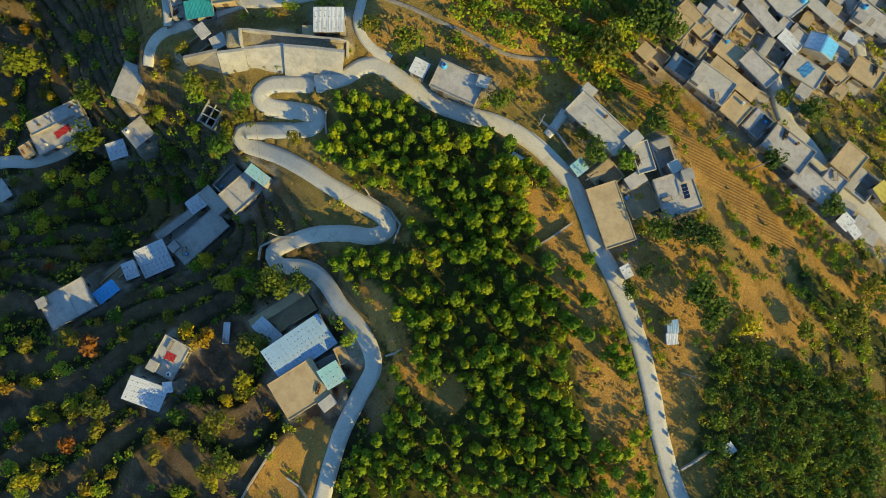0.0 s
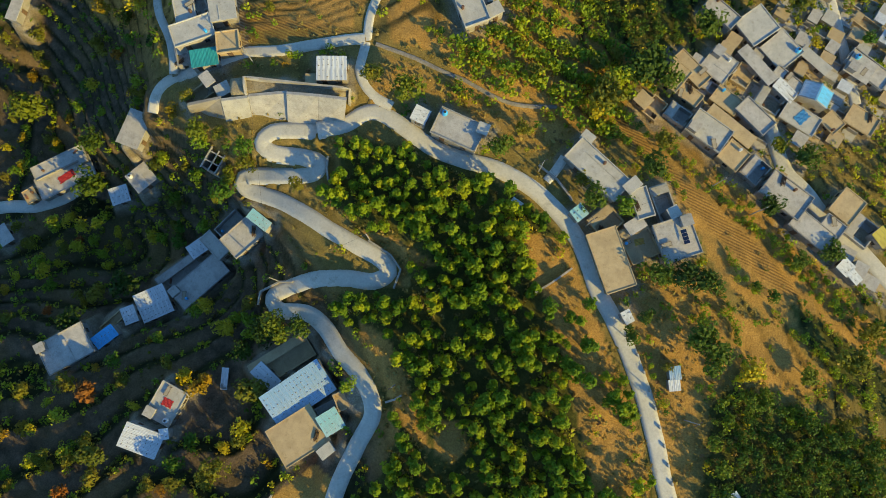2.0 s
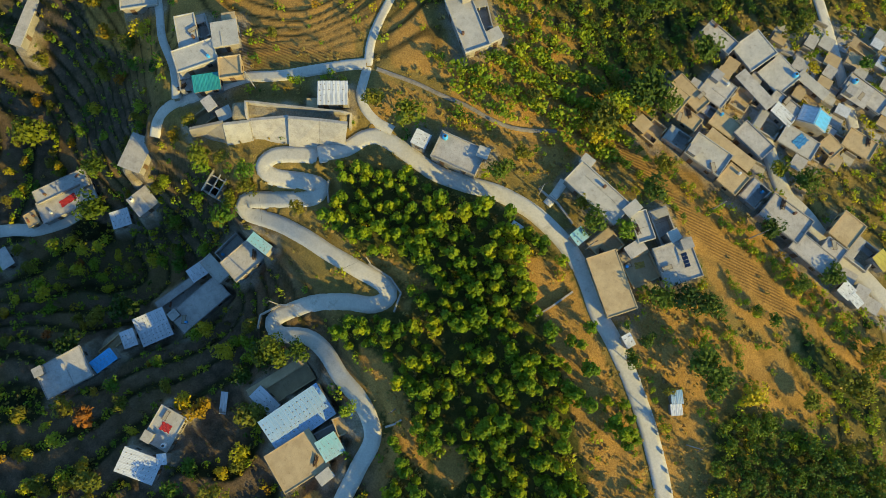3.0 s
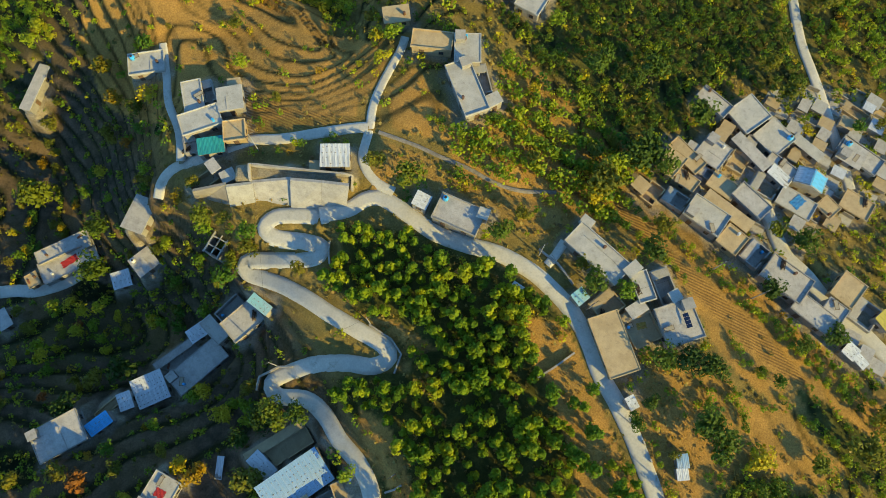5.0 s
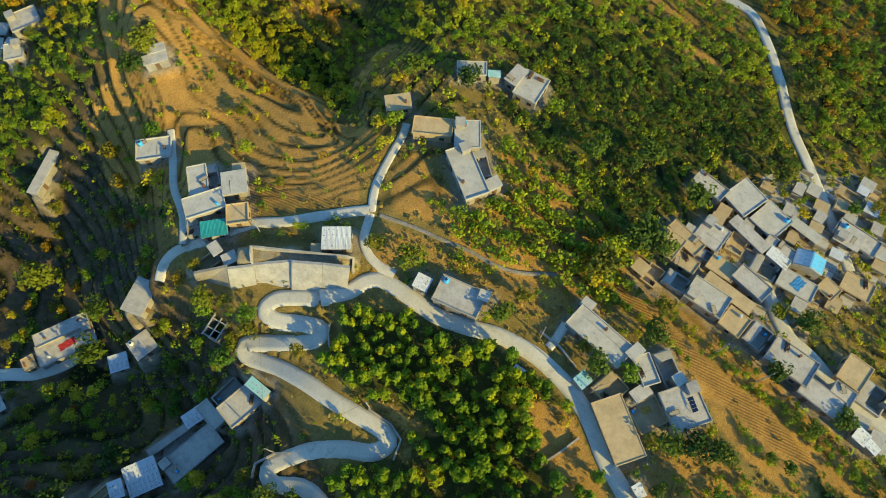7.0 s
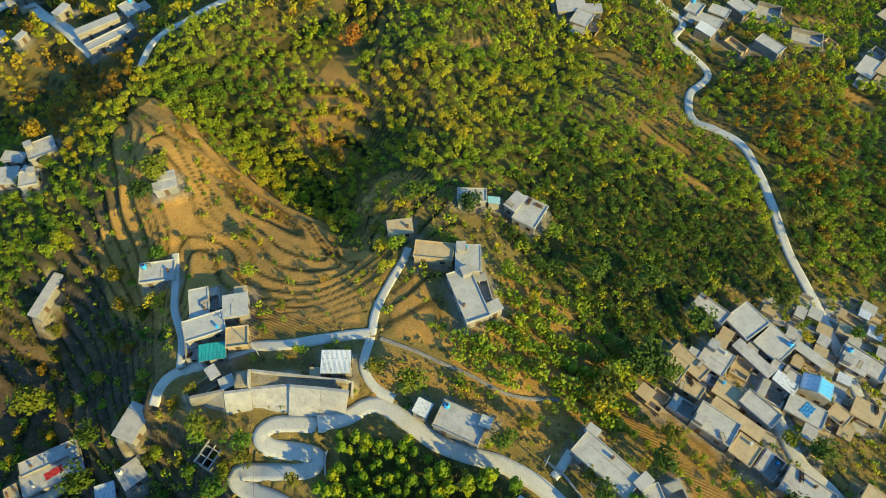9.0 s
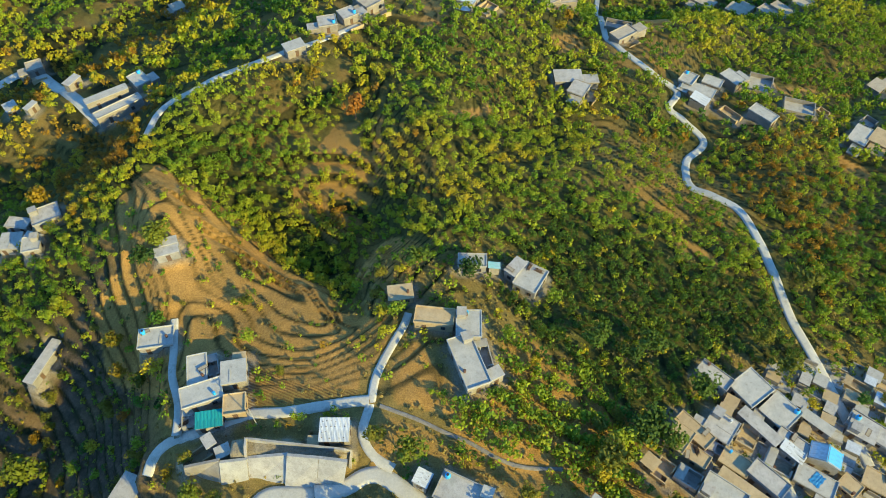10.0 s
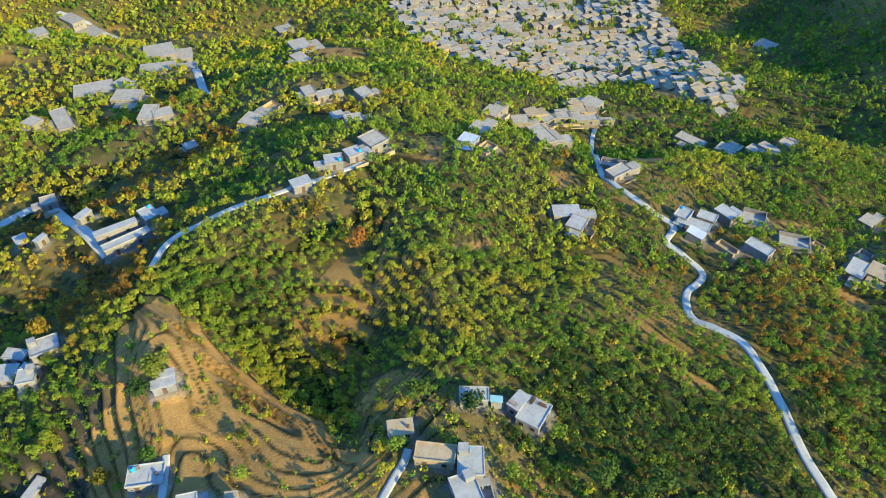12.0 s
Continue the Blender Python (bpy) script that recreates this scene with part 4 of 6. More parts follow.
def openings(root, w, d, h, detail):
    """A door and windows in the walls of a house."""
    spots = []
    for side, length, depth in ((0, w, d), (90, d, w), (180, w, d), (270, d, w))[: 4 if detail else 2]:
        count = int(min(2, length // 2.6)) if detail else int(min(2, length // 3.4))
        for i in range(count):
            spots.append((side, (i + 0.5) / count * length - length / 2, depth / 2))
    for k, (side, along, out) in enumerate(spots):
        for storey in range(2 if h > 4.8 else 1):
            if k % 4 == 0 and storey == 0:
                ob = part_of("door", DOOR_ME, None, root, "plain wooden door")
                up = 0.0
            elif not detail:
                ob = part_of("window", FAR_WINDOW_ME, None, root)
                ob.scale = (1, 1, 1)
                up = 0.9 + 2.7 * storey
            else:
                ob = new("window")
                ob.parent = root
                part_of("frame", FRAME_ME, None, ob)
                part_of("pane", PANE_ME, None, ob)
                up = 0.9 + 2.7 * storey
            ob.matrix_basis = pose(0, 0, up, 0, 0, side) @ pose(along, -out - 0.03, 0)


def build_house(x, y, z, w, d, h, turn, kind, roof):
    root = new("house" if kind != "court" else "walled_yard")
    root.matrix_basis = pose(x, y, z, 0, 0, turn)
    near = y < 125
    foot = -2.2 if near else -3.0
    h = 0.9 * h if h > 6 else (0.5 * h if kind == "court" else 0.85 * h)
    wall = {"tan": ROOF["tan"], "grey": RENDERED, "aged": RENDERED, "pale": ROOF["pale"] if kind == "court" else PLASTER}.get(roof, PLASTER)
    wall = wall if near or roof == "tan" else WHITEWASH
    if kind == "court":
        bm = bmesh.new()
        ring(bm, w, d, 0.25, foot, h, min(1.2, w / 3))
        part("wall", bm, wall, root)
        bm = bmesh.new()
        box(bm, -w / 2 + 0.25, -d / 2 + 0.25, -0.4, w / 2 - 0.25, d / 2 - 0.25, 0.12)
        part("yard_floor", bm, ROOF["tan"] if roof == "tan" else ROOF["pale"], root, "bare trodden yard floor")
        if d > 4 and near:
            bm = bmesh.new()
            box(bm, -w / 2 + 0.25, d / 2 - 1.9, h - 0.02, w / 2 - 0.3, d / 2 - 0.25, h + 0.12)
            part("verandah_slab", bm, ROOF[roof], root, "narrow concrete verandah roof")
            for i in range(3):
                bm = bmesh.new()
                px = -w / 2 + 0.6 + (w - 1.2) * i / 2
                box(bm, px - 0.12, d / 2 - 1.85, 0.12, px + 0.12, d / 2 - 1.61, h - 0.02)
                part("post", bm, wall, root)
        return tagged(root, "roofless yard enclosed by %s walls" % ("tan mud" if roof == "tan" else "plastered masonry"), "courtyard", "yards of the hill village")
    if not near and kind == "flat" and min(w, d) > 4.4 and not inside(TOWN, x, y):
        # a lower wing and a walled forecourt beside the main block
        e, q = hrng.choice((-1, 1)), hrng.uniform(0.55, 0.8)
        bm = bmesh.new()
        box(bm, e * w / 2 - (0 if e > 0 else 0.6 * w), -d / 2, foot, e * w / 2 + (0.6 * w if e > 0 else 0), d * (q - 0.5), 0.72 * h)
        part("wing_wall", bm, wall, root)
        bm = bmesh.new()
        box(bm, e * w / 2 - (0.02 if e > 0 else 0.6 * w + 0.2), -d / 2 - 0.2, 0.72 * h, e * w / 2 + (0.6 * w + 0.2 if e > 0 else -0.02), d * (q - 0.5) + 0.2, 0.72 * h + 0.16)
        part("wing_roof", bm, ROOF[roof], root)
        bm = bmesh.new()
        box(bm, -w / 2, -d / 2 - 3.2, -2.0, w / 2, -d / 2 - 0.02, 0.14)
        box(bm, -w / 2, -d / 2 - 3.4, -2.0, w / 2, -d / 2 - 3.2, 1.1)
        part("forecourt", bm, ROOF["tan"], root, "walled earthen forecourt")
    top = h - 0.16
    bm = bmesh.new()
    box(bm, -w / 2, -d / 2, foot, w / 2, d / 2, top)
    part("wall", bm, wall, root)
    if kind == "flat":
        bm = bmesh.new()
        box(bm, -w / 2 - 0.22, -d / 2 - 0.22, top, w / 2 + 0.22, d / 2 + 0.22, h)
        bmesh.ops.bevel(bm, geom=bm.edges[:], offset=0.03, segments=1, affect="EDGES")
        part("roof_slab", bm, ROOF[roof], root)
        if hrng.random() < 0.7 and min(w, d) > 2.5:
            bm = bmesh.new()
            ring(bm, w + 0.36, d + 0.36, 0.16, h - 0.02, h + hrng.choice((0.14, 0.22, 0.35)))
            part("parapet", bm, wall if roof != "pale" else ROOF["pale"], root)
        if near and min(w, d) > 4.2 and roof in ("pale", "grey"):
            if hrng.random() < 0.45:
                bm = bmesh.new()
                sx0 = hrng.choice((-w / 2 + 0.1, w / 2 - 2.0))
                box(bm, sx0, d / 2 - 1.9, h, sx0 + 1.9, d / 2 - 0.1, h + 1.5)
                box(bm, sx0 - 0.12, d / 2 - 2.02, h + 1.5, sx0 + 2.02, d / 2 + 0.02, h + 1.6)
                part("stair_room", bm, wall, root, "small stair room on the roof")
            if hrng.random() < 0.6:
                bm = bmesh.new()
                at = hrng.uniform(-0.2, 0.2) * w
                box(bm, at - 0.08, -d / 2, h - 0.01, at + 0.08, d / 2 - 2.1, h + 0.12)
                part("roof_kerb", bm, ROOF[roof], root)
    else:
        slope = 0.12 if kind == "tin" else 0.0
        if kind == "tin":
            n = max(2, round(w / 1.0))
            for i in range(n):
                s = part_of("roof_sheet", SHEET_ME[roof], None, root)
                s.matrix_basis = pose(-w / 2 + (i + 0.5) * w / n, 0, top + 0.10 + slope * d / 2 + 0.03 * (i % 2), math.degrees(math.atan(slope)) + hrng.uniform(-0.5, 0.5), 0, hrng.uniform(-0.6, 0.6)) @ Matrix.Diagonal((w / n, d + 0.5, 1, 1))
            bm = bmesh.new()
            box(bm, -w / 2, d / 2 - 0.2, top - 0.02, w / 2, d / 2, top + slope * d)
            part("gable_wall", bm, wall, root)
        else:
            for sgn in (-1, 1):
                n = max(2, round(w))
                for i in range(n):
                    s = part_of("roof_sheet", SHEET_ME[roof if sgn < 0 else "tin"], None, root)
                    s.matrix_basis = pose(-w / 2 + (i + 0.5) * w / n, sgn * d / 4, top + 0.55, -sgn * 22, 0, 0) @ Matrix.Diagonal((w / n, d / 2 / math.cos(radians(22)) + 0.3, 1, 1))
            bm = bmesh.new()
            for ex in (-w / 2 + 0.01, w / 2 - 0.26):
                v = [bm.verts.new((ex + q, a, b)) for q in (0, 0.25) for a, b in ((-d / 2, top), (d / 2, top), (0, top + 0.2 * d))]
                bm.faces.new(v[:3]), bm.faces.new(v[:2:-1])
                for i in range(3):
                    j = (i + 1) % 3
                    bm.faces.new((v[j], v[i], v[i + 3], v[j + 3]))
            part("gable_wall", bm, wall, root)
    if y < 200:
        openings(root, w, d, h, near)
    elif not (x < -90):
        openings(root, w, d, h, False)
    return tagged(root, "%s house with a %s %s roof" % ("two-storey" if h > 4.8 else "single-storey", WORDS[roof], "flat" if kind == "flat" else "sheet"), "house", "houses of the hill village" if near else "houses of the far slopes")


def town_mesh(rows):
    """The far part of the town as one mesh: walls and roof slabs with a low rim."""
    verts, faces, mats = [], [], []
    for x, y, z, w, d, h, turn, kind, roof in rows:
        c, s = math.cos(radians(turn)), math.sin(radians(turn))
        h *= 0.85
        blocks = [(-w / 2, -d / 2, -3, w / 2, d / 2, h - 0.2, 0), (-w / 2 - 0.2, -d / 2 - 0.2, h - 0.2, w / 2 + 0.2, d / 2 + 0.2, h, {"pale": 1, "tan": 2, "grey": 4, "aged": 5}[roof])]
        for k in range(int(w // 2.6)):
            u = -w / 2 + 1.3 + 2.6 * k
            blocks.append((u - 0.45, -d / 2 - 0.05, 1.0, u + 0.45, -d / 2 + 0.1, 2.1, 3))
            if h > 4.6:
                blocks.append((u - 0.45, -d / 2 - 0.05, 4.0, u + 0.45, -d / 2 + 0.1, 5.1, 3))
        for x0, y0, z0, x1, y1, z1, m in blocks:
            k = len(verts)
            verts += [(x + a * c - b * s, y + a * s + b * c, z + e) for e in (z0, z1) for b in (y0, y1) for a in (x0, x1)]
            faces += [tuple(k + i for i in f) for f in ((0, 2, 3, 1), (4, 5, 7, 6), (0, 1, 5, 4), (2, 6, 7, 3), (0, 4, 6, 2), (1, 3, 7, 5))]
            mats += [m] * 6
    ob = mesh_object("town_houses", verts, faces, WHITEWASH)
    for m in (ROOF["pale"], ROOF["tan"], DARK_IRON, ROOF["grey"], ROOF["aged"]):
        ob.data.materials.append(m)
    ob.data.polygons.foreach_set("material_index", mats)
    return tagged(ob, "dense town of pale flat-roofed houses on the far slope", "town", kind="stuff")


HOUSES.sort(key=lambda hs: hs[1])
built = [hs for hs in HOUSES if hs[7] != "court"]
limit = built[292][1]
for hs in HOUSES:
    if hs[1] < limit:
        build_house(*hs)
town_mesh([hs for hs in HOUSES if hs[1] >= limit])


# walled courts and low store rooms between the village houses
yrng = random.Random(23)
TURN = radians(-33)
cells = []
for i in range(-30, 30):
    for j in range(-30, 30):
        u, v = i * 3.1 + yrng.uniform(-0.5, 0.5), j * 2.9 + yrng.uniform(-0.5, 0.5)
        cells.append((74 + u * math.cos(TURN) - v * math.sin(TURN), 45 + u * math.sin(TURN) + v * math.cos(TURN)))
cx_, cy_ = np.array(cells).T
ok = (inside(VILLAGE, cx_, cy_) | inside(LOWER_VILLAGE, cx_, cy_)) & (pad_near(cx_, cy_)[0] > 0.5) & (road_near(cx_, cy_)[0] > 0.9)
for x, y in zip(cx_[ok], cy_[ok]):
    w, d, z = yrng.uniform(2.0, 3.0), yrng.uniform(1.8, 2.8), float(ground(x, y)[0])
    tone = yrng.choice(("grey", "pale", "tan", "tan", "grey"))
    if yrng.random() < 0.42:
        root = new("store_room")
        h = yrng.uniform(1.7, 2.5)
        bm = bmesh.new()
        box(bm, -w / 2, -d / 2, -0.6, w / 2, d / 2, h - 0.12)
        part("wall", bm, yrng.choice((PLASTER, RENDERED, STONE)), root)
        bm = bmesh.new()
        box(bm, -w / 2 - 0.15, -d / 2 - 0.15, h - 0.12, w / 2 + 0.15, d / 2 + 0.15, h)
        part("roof_slab", bm, ROOF[yrng.choice((tone, tone, "tin"))], root)
        tagged(root, "low flat-roofed store room between village houses", "store room", "store rooms of the village")
    else:
        root = new("courtyard")
        bm = bmesh.new()
        box(bm, -w / 2 - 0.2, -d / 2 - 0.2, -0.5, w / 2 + 0.2, d / 2 + 0.2, 0.16)
        part("floor", bm, ROOF[tone], root)
        bm = bmesh.new()
        e = yrng.choice((-1, 1))
        box(bm, -w / 2, e * d / 2 - 0.1, 0.16, w / 2, e * d / 2 + 0.1, yrng.uniform(0.8, 1.6))
        part("yard_wall", bm, PLASTER, root)
        tagged(root, "small paved yard with a low plastered wall", "courtyard", "courtyards of the village")
    root.matrix_basis = pose(x, y, z, 0, 0, math.degrees(TURN) + yrng.uniform(-3, 3))


# ---- trees ----
def clump(rs, count, shape, size, droop=0.3):
    """Leaf clumps as small bent quads spread through a crown; shape gives (radius, height) for a draw."""
    verts, faces = [], []
    for _ in range(count):
        p, out = shape(rs)
        s = size * rs.uniform(0.6, 1.35)
        nrm = (Vector(out) + Vector((rs.gauss(0, 0.6), rs.gauss(0, 0.6), rs.gauss(0.35, 0.5)))).normalized()
        a = nrm.orthogonal().normalized()
        b = nrm.cross(a)
        c, sn = math.cos(rs.uniform(0, 6.28)), math.sin(rs.uniform(0, 6.28))
        a, b = a * c + b * sn, b * c - a * sn
        k = len(verts)
        p = Vector(p)
        verts += [tuple(p - a * s), tuple(p + b * s * 0.7 - nrm * s * droop), tuple(p + a * s), tuple(p - b * s * 0.7 - nrm * s * droop)]
        faces += [(k, k + 1, k + 2), (k, k + 2, k + 3)]
    return verts, faces


def pine_shape(height, radius, seed=0):
    """A young pine: tufts at the ends of uneven whorled boughs round a pointed leader."""
    q = random.Random(seed + 300)
    boughs = [(q.uniform(0, 6.28), q.uniform(0.18, 0.92), q.uniform(0.6, 1.15)) for _ in range(15)]

    def draw(rs):
        if rs.random() < 0.3:
            tier = rs.random() ** 0.6
            a, r = rs.uniform(0, 6.28), radius * (1 - tier ** 1.8) * 0.55 * rs.random() ** 0.5 + 0.05
        else:
            a, tier, reach = rs.choice(boughs)
            out = radius * (1.08 - tier) ** 0.55 * reach
            a, r, tier = a + rs.gauss(0, 0.24), out * (0.45 + 0.55 * rs.random() ** 0.6), min(1.0, tier + rs.gauss(0.04, 0.055))
        return (r * math.cos(a), r * math.sin(a), height * (0.14 + 0.84 * tier)), (math.cos(a), math.sin(a), 0.7)
    return draw


def broad_shape(height, radius, seed):
    q = random.Random(seed)
    lobes = [(q.uniform(-0.5, 0.5) * radius, q.uniform(-0.5, 0.5) * radius, height * q.uniform(0.5, 0.82), radius * q.uniform(0.42, 0.68)) for _ in range(7)]

    def draw(rs):
        cx, cy, cz, r = rs.choice(lobes)
        v = Vector((rs.gauss(0, 1), rs.gauss(0, 1), rs.gauss(0.25, 0.85))).normalized()
        k = r * rs.uniform(0.6, 1.08)
        return (cx + v.x * k, cy + v.y * k, cz + v.z * k * 0.8), tuple(v)
    return draw


def trunk_mesh(height, r, limbs, seed):
    rs = random.Random(seed)
    bm = bmesh.new()

    def limb(a, b, r0, r1):
        rows = []
        ax = (b - a).normalized()
        u = ax.orthogonal().normalized()
        v = ax.cross(u)
        for k in range(4):
            f = k / 3
            mid = a.lerp(b, f) + u * 0.05 * math.sin(f * 5 + seed) * (b - a).length * 0.3
            rr = r0 + (r1 - r0) * f
            rows.append([bm.verts.new(mid + (u * math.cos(q * 1.0472) + v * math.sin(q * 1.0472)) * rr) for q in range(6)])
        for k in range(3):
            for q in range(6):
                bm.faces.new((rows[k][q], rows[k][(q + 1) % 6], rows[k + 1][(q + 1) % 6], rows[k + 1][q]))
    limb(Vector((0, 0, -0.5)), Vector((0, 0, height * 0.85)), r, r * 0.3)
    for i in range(limbs):
        z = height * rs.uniform(0.3, 0.65)
        a = rs.uniform(0, 6.28)
        limb(Vector((0, 0, z)), Vector((math.cos(a) * height * 0.28, math.sin(a) * height * 0.28, z + height * 0.2)), r * 0.5, r * 0.15)
    me = bpy.data.meshes.new("trunk")
    bm.to_mesh(me)
    bm.free()
    me.materials.append(BARK)
    return me


def crown_mesh(vf, material):
    me = bpy.data.meshes.new("crown")
    me.from_pydata(vf[0], [], vf[1])
    me.materials.append(material)
    return me


PINES = [(trunk_mesh(3.8, 0.09, 3, s), crown_mesh(clump(random.Random(s), 480, pine_shape(4.8, 1.65, s), 0.21), PINE)) for s in range(8)]
BROADS = [(trunk_mesh(4.6, 0.16, 5, s + 20), crown_mesh(clump(random.Random(s + 20), 330, broad_shape(5.4, 2.3, s), 0.30), LEAF)) for s in range(5)]
YELLOWS = [(t, crown_mesh(clump(random.Random(s + 40), 260, broad_shape(5.0, 2.0, s + 9), 0.30), AUTUMN)) for s, (t, _) in enumerate(BROADS[:3])]


OLIVES = [(t, crown_mesh(clump(random.Random(s + 50), 420, broad_shape(5.0, 2.3, s + 5), 0.26), OLIVE)) for s, (t, _) in enumerate(BROADS[:3])]
BIGS = [(t, crown_mesh(clump(random.Random(s + 60), 560, broad_shape(5.0, 2.4, s + 15), 0.25), DEEP)) for s, (t, _) in enumerate(BROADS[:3])]
RUSTS = [(BROADS[1][0], crown_mesh(clump(random.Random(66), 300, broad_shape(5.0, 2.2, 33), 0.26), RUST))]
STANDING = []


def tree(kinds, name, x, y, scale, rs, label, group, z=None):
    t, c = rs.choice(kinds)
    root = new(name)
    z = float(ground(x, y)[0]) if z is None else float(z)
    root.matrix_basis = pose(x, y, z, 0, 0, rs.uniform(0, 360)) @ Matrix.Diagonal((scale, scale, scale * rs.uniform(0.85, 1.2), 1))
    part_of("trunk", t, None, root)
    part_of("crown", c, None, root)
    return tagged(root, label, "tree", group)


def scatter(x0, x1, y0, y1, gap, seed):
    """Jittered places over a rectangle."""
    q = np.random.RandomState(seed)
    a, b = np.meshgrid(np.arange(x0, x1, gap), np.arange(y0, y1, gap * 0.87))
    a = a + (np.arange(a.shape[0]) % 2)[:, None] * gap / 2
    return (a + q.uniform(-0.42, 0.42, a.shape) * gap).ravel(), (b + q.uniform(-0.42, 0.42, b.shape) * gap).ravel(), q


def clear(x, y, house_gap, road_gap):
    return (pad_near(x, y)[0] > house_gap) & (road_near(x, y)[0] > road_gap)


def forest(name, kinds, x, y, z, scale, tint, material, label):
    """Many trees joined in one mesh; kinds are (verts, faces) patterns."""
    q = np.random.RandomState(len(x))
    vs, fs, ts, at = [], [], [], 0
    pick = q.randint(0, len(kinds), len(x))
    for k, (v, f) in enumerate(kinds):
        v, f = np.array(v), np.array(f)
        idx = np.nonzero(pick == k)[0]
        if not len(idx):
            continue
        a = q.uniform(0, 6.283, len(idx))
        c, s = np.cos(a)[:, None], np.sin(a)[:, None]
        sc = scale[idx][:, None]
        px = (v[None, :, 0] * c - v[None, :, 1] * s) * sc + x[idx][:, None]
        py = (v[None, :, 0] * s + v[None, :, 1] * c) * sc + y[idx][:, None]
        pz = v[None, :, 2] * sc * q.uniform(0.85, 1.2, len(idx))[:, None] + z[idx][:, None]
        vs.append(np.stack([px, py, pz], -1).reshape(-1, 3))
        fs.append((f[None] + (np.arange(len(idx)) * len(v))[:, None, None] + at).reshape(-1, 3))
        ts.append(np.repeat(tint[idx], len(v)))
        at += len(idx) * len(v)
    vs, fs, ts = np.concatenate(vs), np.concatenate(fs), np.concatenate(ts)
    me = bpy.data.meshes.new(name)
    me.vertices.add(len(vs))
    me.vertices.foreach_set("co", vs.ravel())
    me.loops.add(fs.size)
    me.loops.foreach_set("vertex_index", fs.ravel())
    me.polygons.add(len(fs))
    me.polygons.foreach_set("loop_start", np.arange(0, fs.size, 3))
    me.update(calc_edges=True)
    me.attributes.new("tint", "FLOAT", "POINT").data.foreach_set("value", ts.astype(np.float32))
    me.materials.append(material)
    return tagged(new(name, me), label, "trees", kind="stuff")


def tree_at(x, y, wide, kind):
    """A single large tree with a crown of that width."""
    kinds, name, label = {"b": (BIGS, "broadleaf_tree", "large round broadleaf tree with dark green leaves"), "g": (BROADS, "broadleaf_tree", "bushy broadleaf tree with fresh green leaves"), "o": (OLIVES, "olive_green_tree", "broad tree with olive and yellowing leaves"), "y": (YELLOWS, "yellow_tree", "tree with golden yellow autumn leaves"), "r": (RUSTS, "rust_tree", "small tree with rust-red autumn leaves")}[kind]
    STANDING.append((x, y, wide))
    tree(kinds, name, x, y, wide / 4.7, rs, label, "large trees of the slopes")


rs = random.Random(3)
tree_at(-31.9, 3.9, 6.8, "b")
tree_at(-35.9, 2.4, 5.8, "b")
tree_at(-28.4, 3.4, 5.0, "b")
tree_at(-38.0, -8.4, 7.1, "o")
tree_at(-48.4, -7.7, 6.6, "y")
tree_at(-40.6, -1.2, 4.7, "b")
tree_at(-72.7, -9.8, 6.6, "y")
tree_at(-78.5, -8.2, 5.2, "o")
tree_at(-73.9, -28.8, 5.2, "r")
tree_at(-51.7, -22.9, 4.7, "g")
tree_at(-68.6, -20.7, 6.3, "o")
tree_at(-69.1, -25.6, 4.4, "o")
tree_at(-56.0, -30.2, 4.0, "o")
tree_at(-53.5, -27.5, 2.8, "g")
tree_at(-44.0, -24.4, 6.9, "o")
tree_at(-41.0, -31.2, 5.8, "b")
tree_at(-44.7, -32.2, 5.1, "o")
tree_at(27.7, 26.5, 5.2, "b")
tree_at(33.3, 25.3, 4.4, "g")
tree_at(10.4, 37.0, 5.2, "b")
tree_at(26.2, 30.2, 3.7, "o")
tree_at(-47.5, 41.5, 5.2, "b")
tree_at(-53.6, 45.9, 3.9, "y")
tree_at(-49.0, 40.7, 4.6, "g")
tree_at(-42.8, 30.0, 5.3, "g")
tree_at(-38.7, 35.2, 4.4, "o")
tree_at(-43.3, 33.2, 4.2, "b")
tree_at(-28.2, 30.2, 3.8, "o")
tree_at(42.8, 38.7, 4.9, "o")
tree_at(39.2, 32.8, 5.6, "b")
tree_at(54.7, -4.7, 5.2, "g")
tree_at(67.0, -5.8, 4.5, "b")
tree_at(44.0, 12.1, 6.3, "b")
tree_at(39.4, 13.1, 5.8, "b")
tree_at(47.8, 11.1, 5.3, "b")
tree_at(-82.7, 47.6, 6.8, "b")
tree_at(-84.6, 38.4, 8.3, "b")
tree_at(-78.8, 11.6, 5.6, "o")
tree_at(-71.9, 13.5, 7.1, "b")
tree_at(-81.2, 5.0, 6.5, "b")
tree_at(-88.9, 7.5, 3.5, "r")
tree_at(-17.7, -7.5, 3.8, "g")
tree_at(-101.0, 59.2, 9.6, "b")
tree_at(-12.8, 49.9, 4.9, "o")
tree_at(-6.6, 46.9, 6.3, "b")
tree_at(31.0, 47.5, 6.6, "o")
tree_at(29.4, 44.4, 4.8, "g")
tree_at(41.6, 54.5, 8.1, "b")
tree_at(37.2, 52.3, 6.8, "b")
tree_at(44.1, 51.2, 5.8, "b")
tree_at(66.7, 39.3, 4.3, "b")
tree_at(71.7, 35.8, 6.1, "b")
tree_at(62.7, 26.5, 5.1, "b")
tree_at(74.0, 17.4, 5.2, "b")
tree_at(74.3, -2.8, 7.0, "o")
tree_at(80.2, 1.9, 4.8, "o")
tree_at(67.7, 15.8, 3.9, "b")
tree_at(46.5, 0.9, 7.0, "b")
tree_at(49.0, -3.2, 6.4, "b")
tree_at(33.3, 1.4, 3.7, "b")
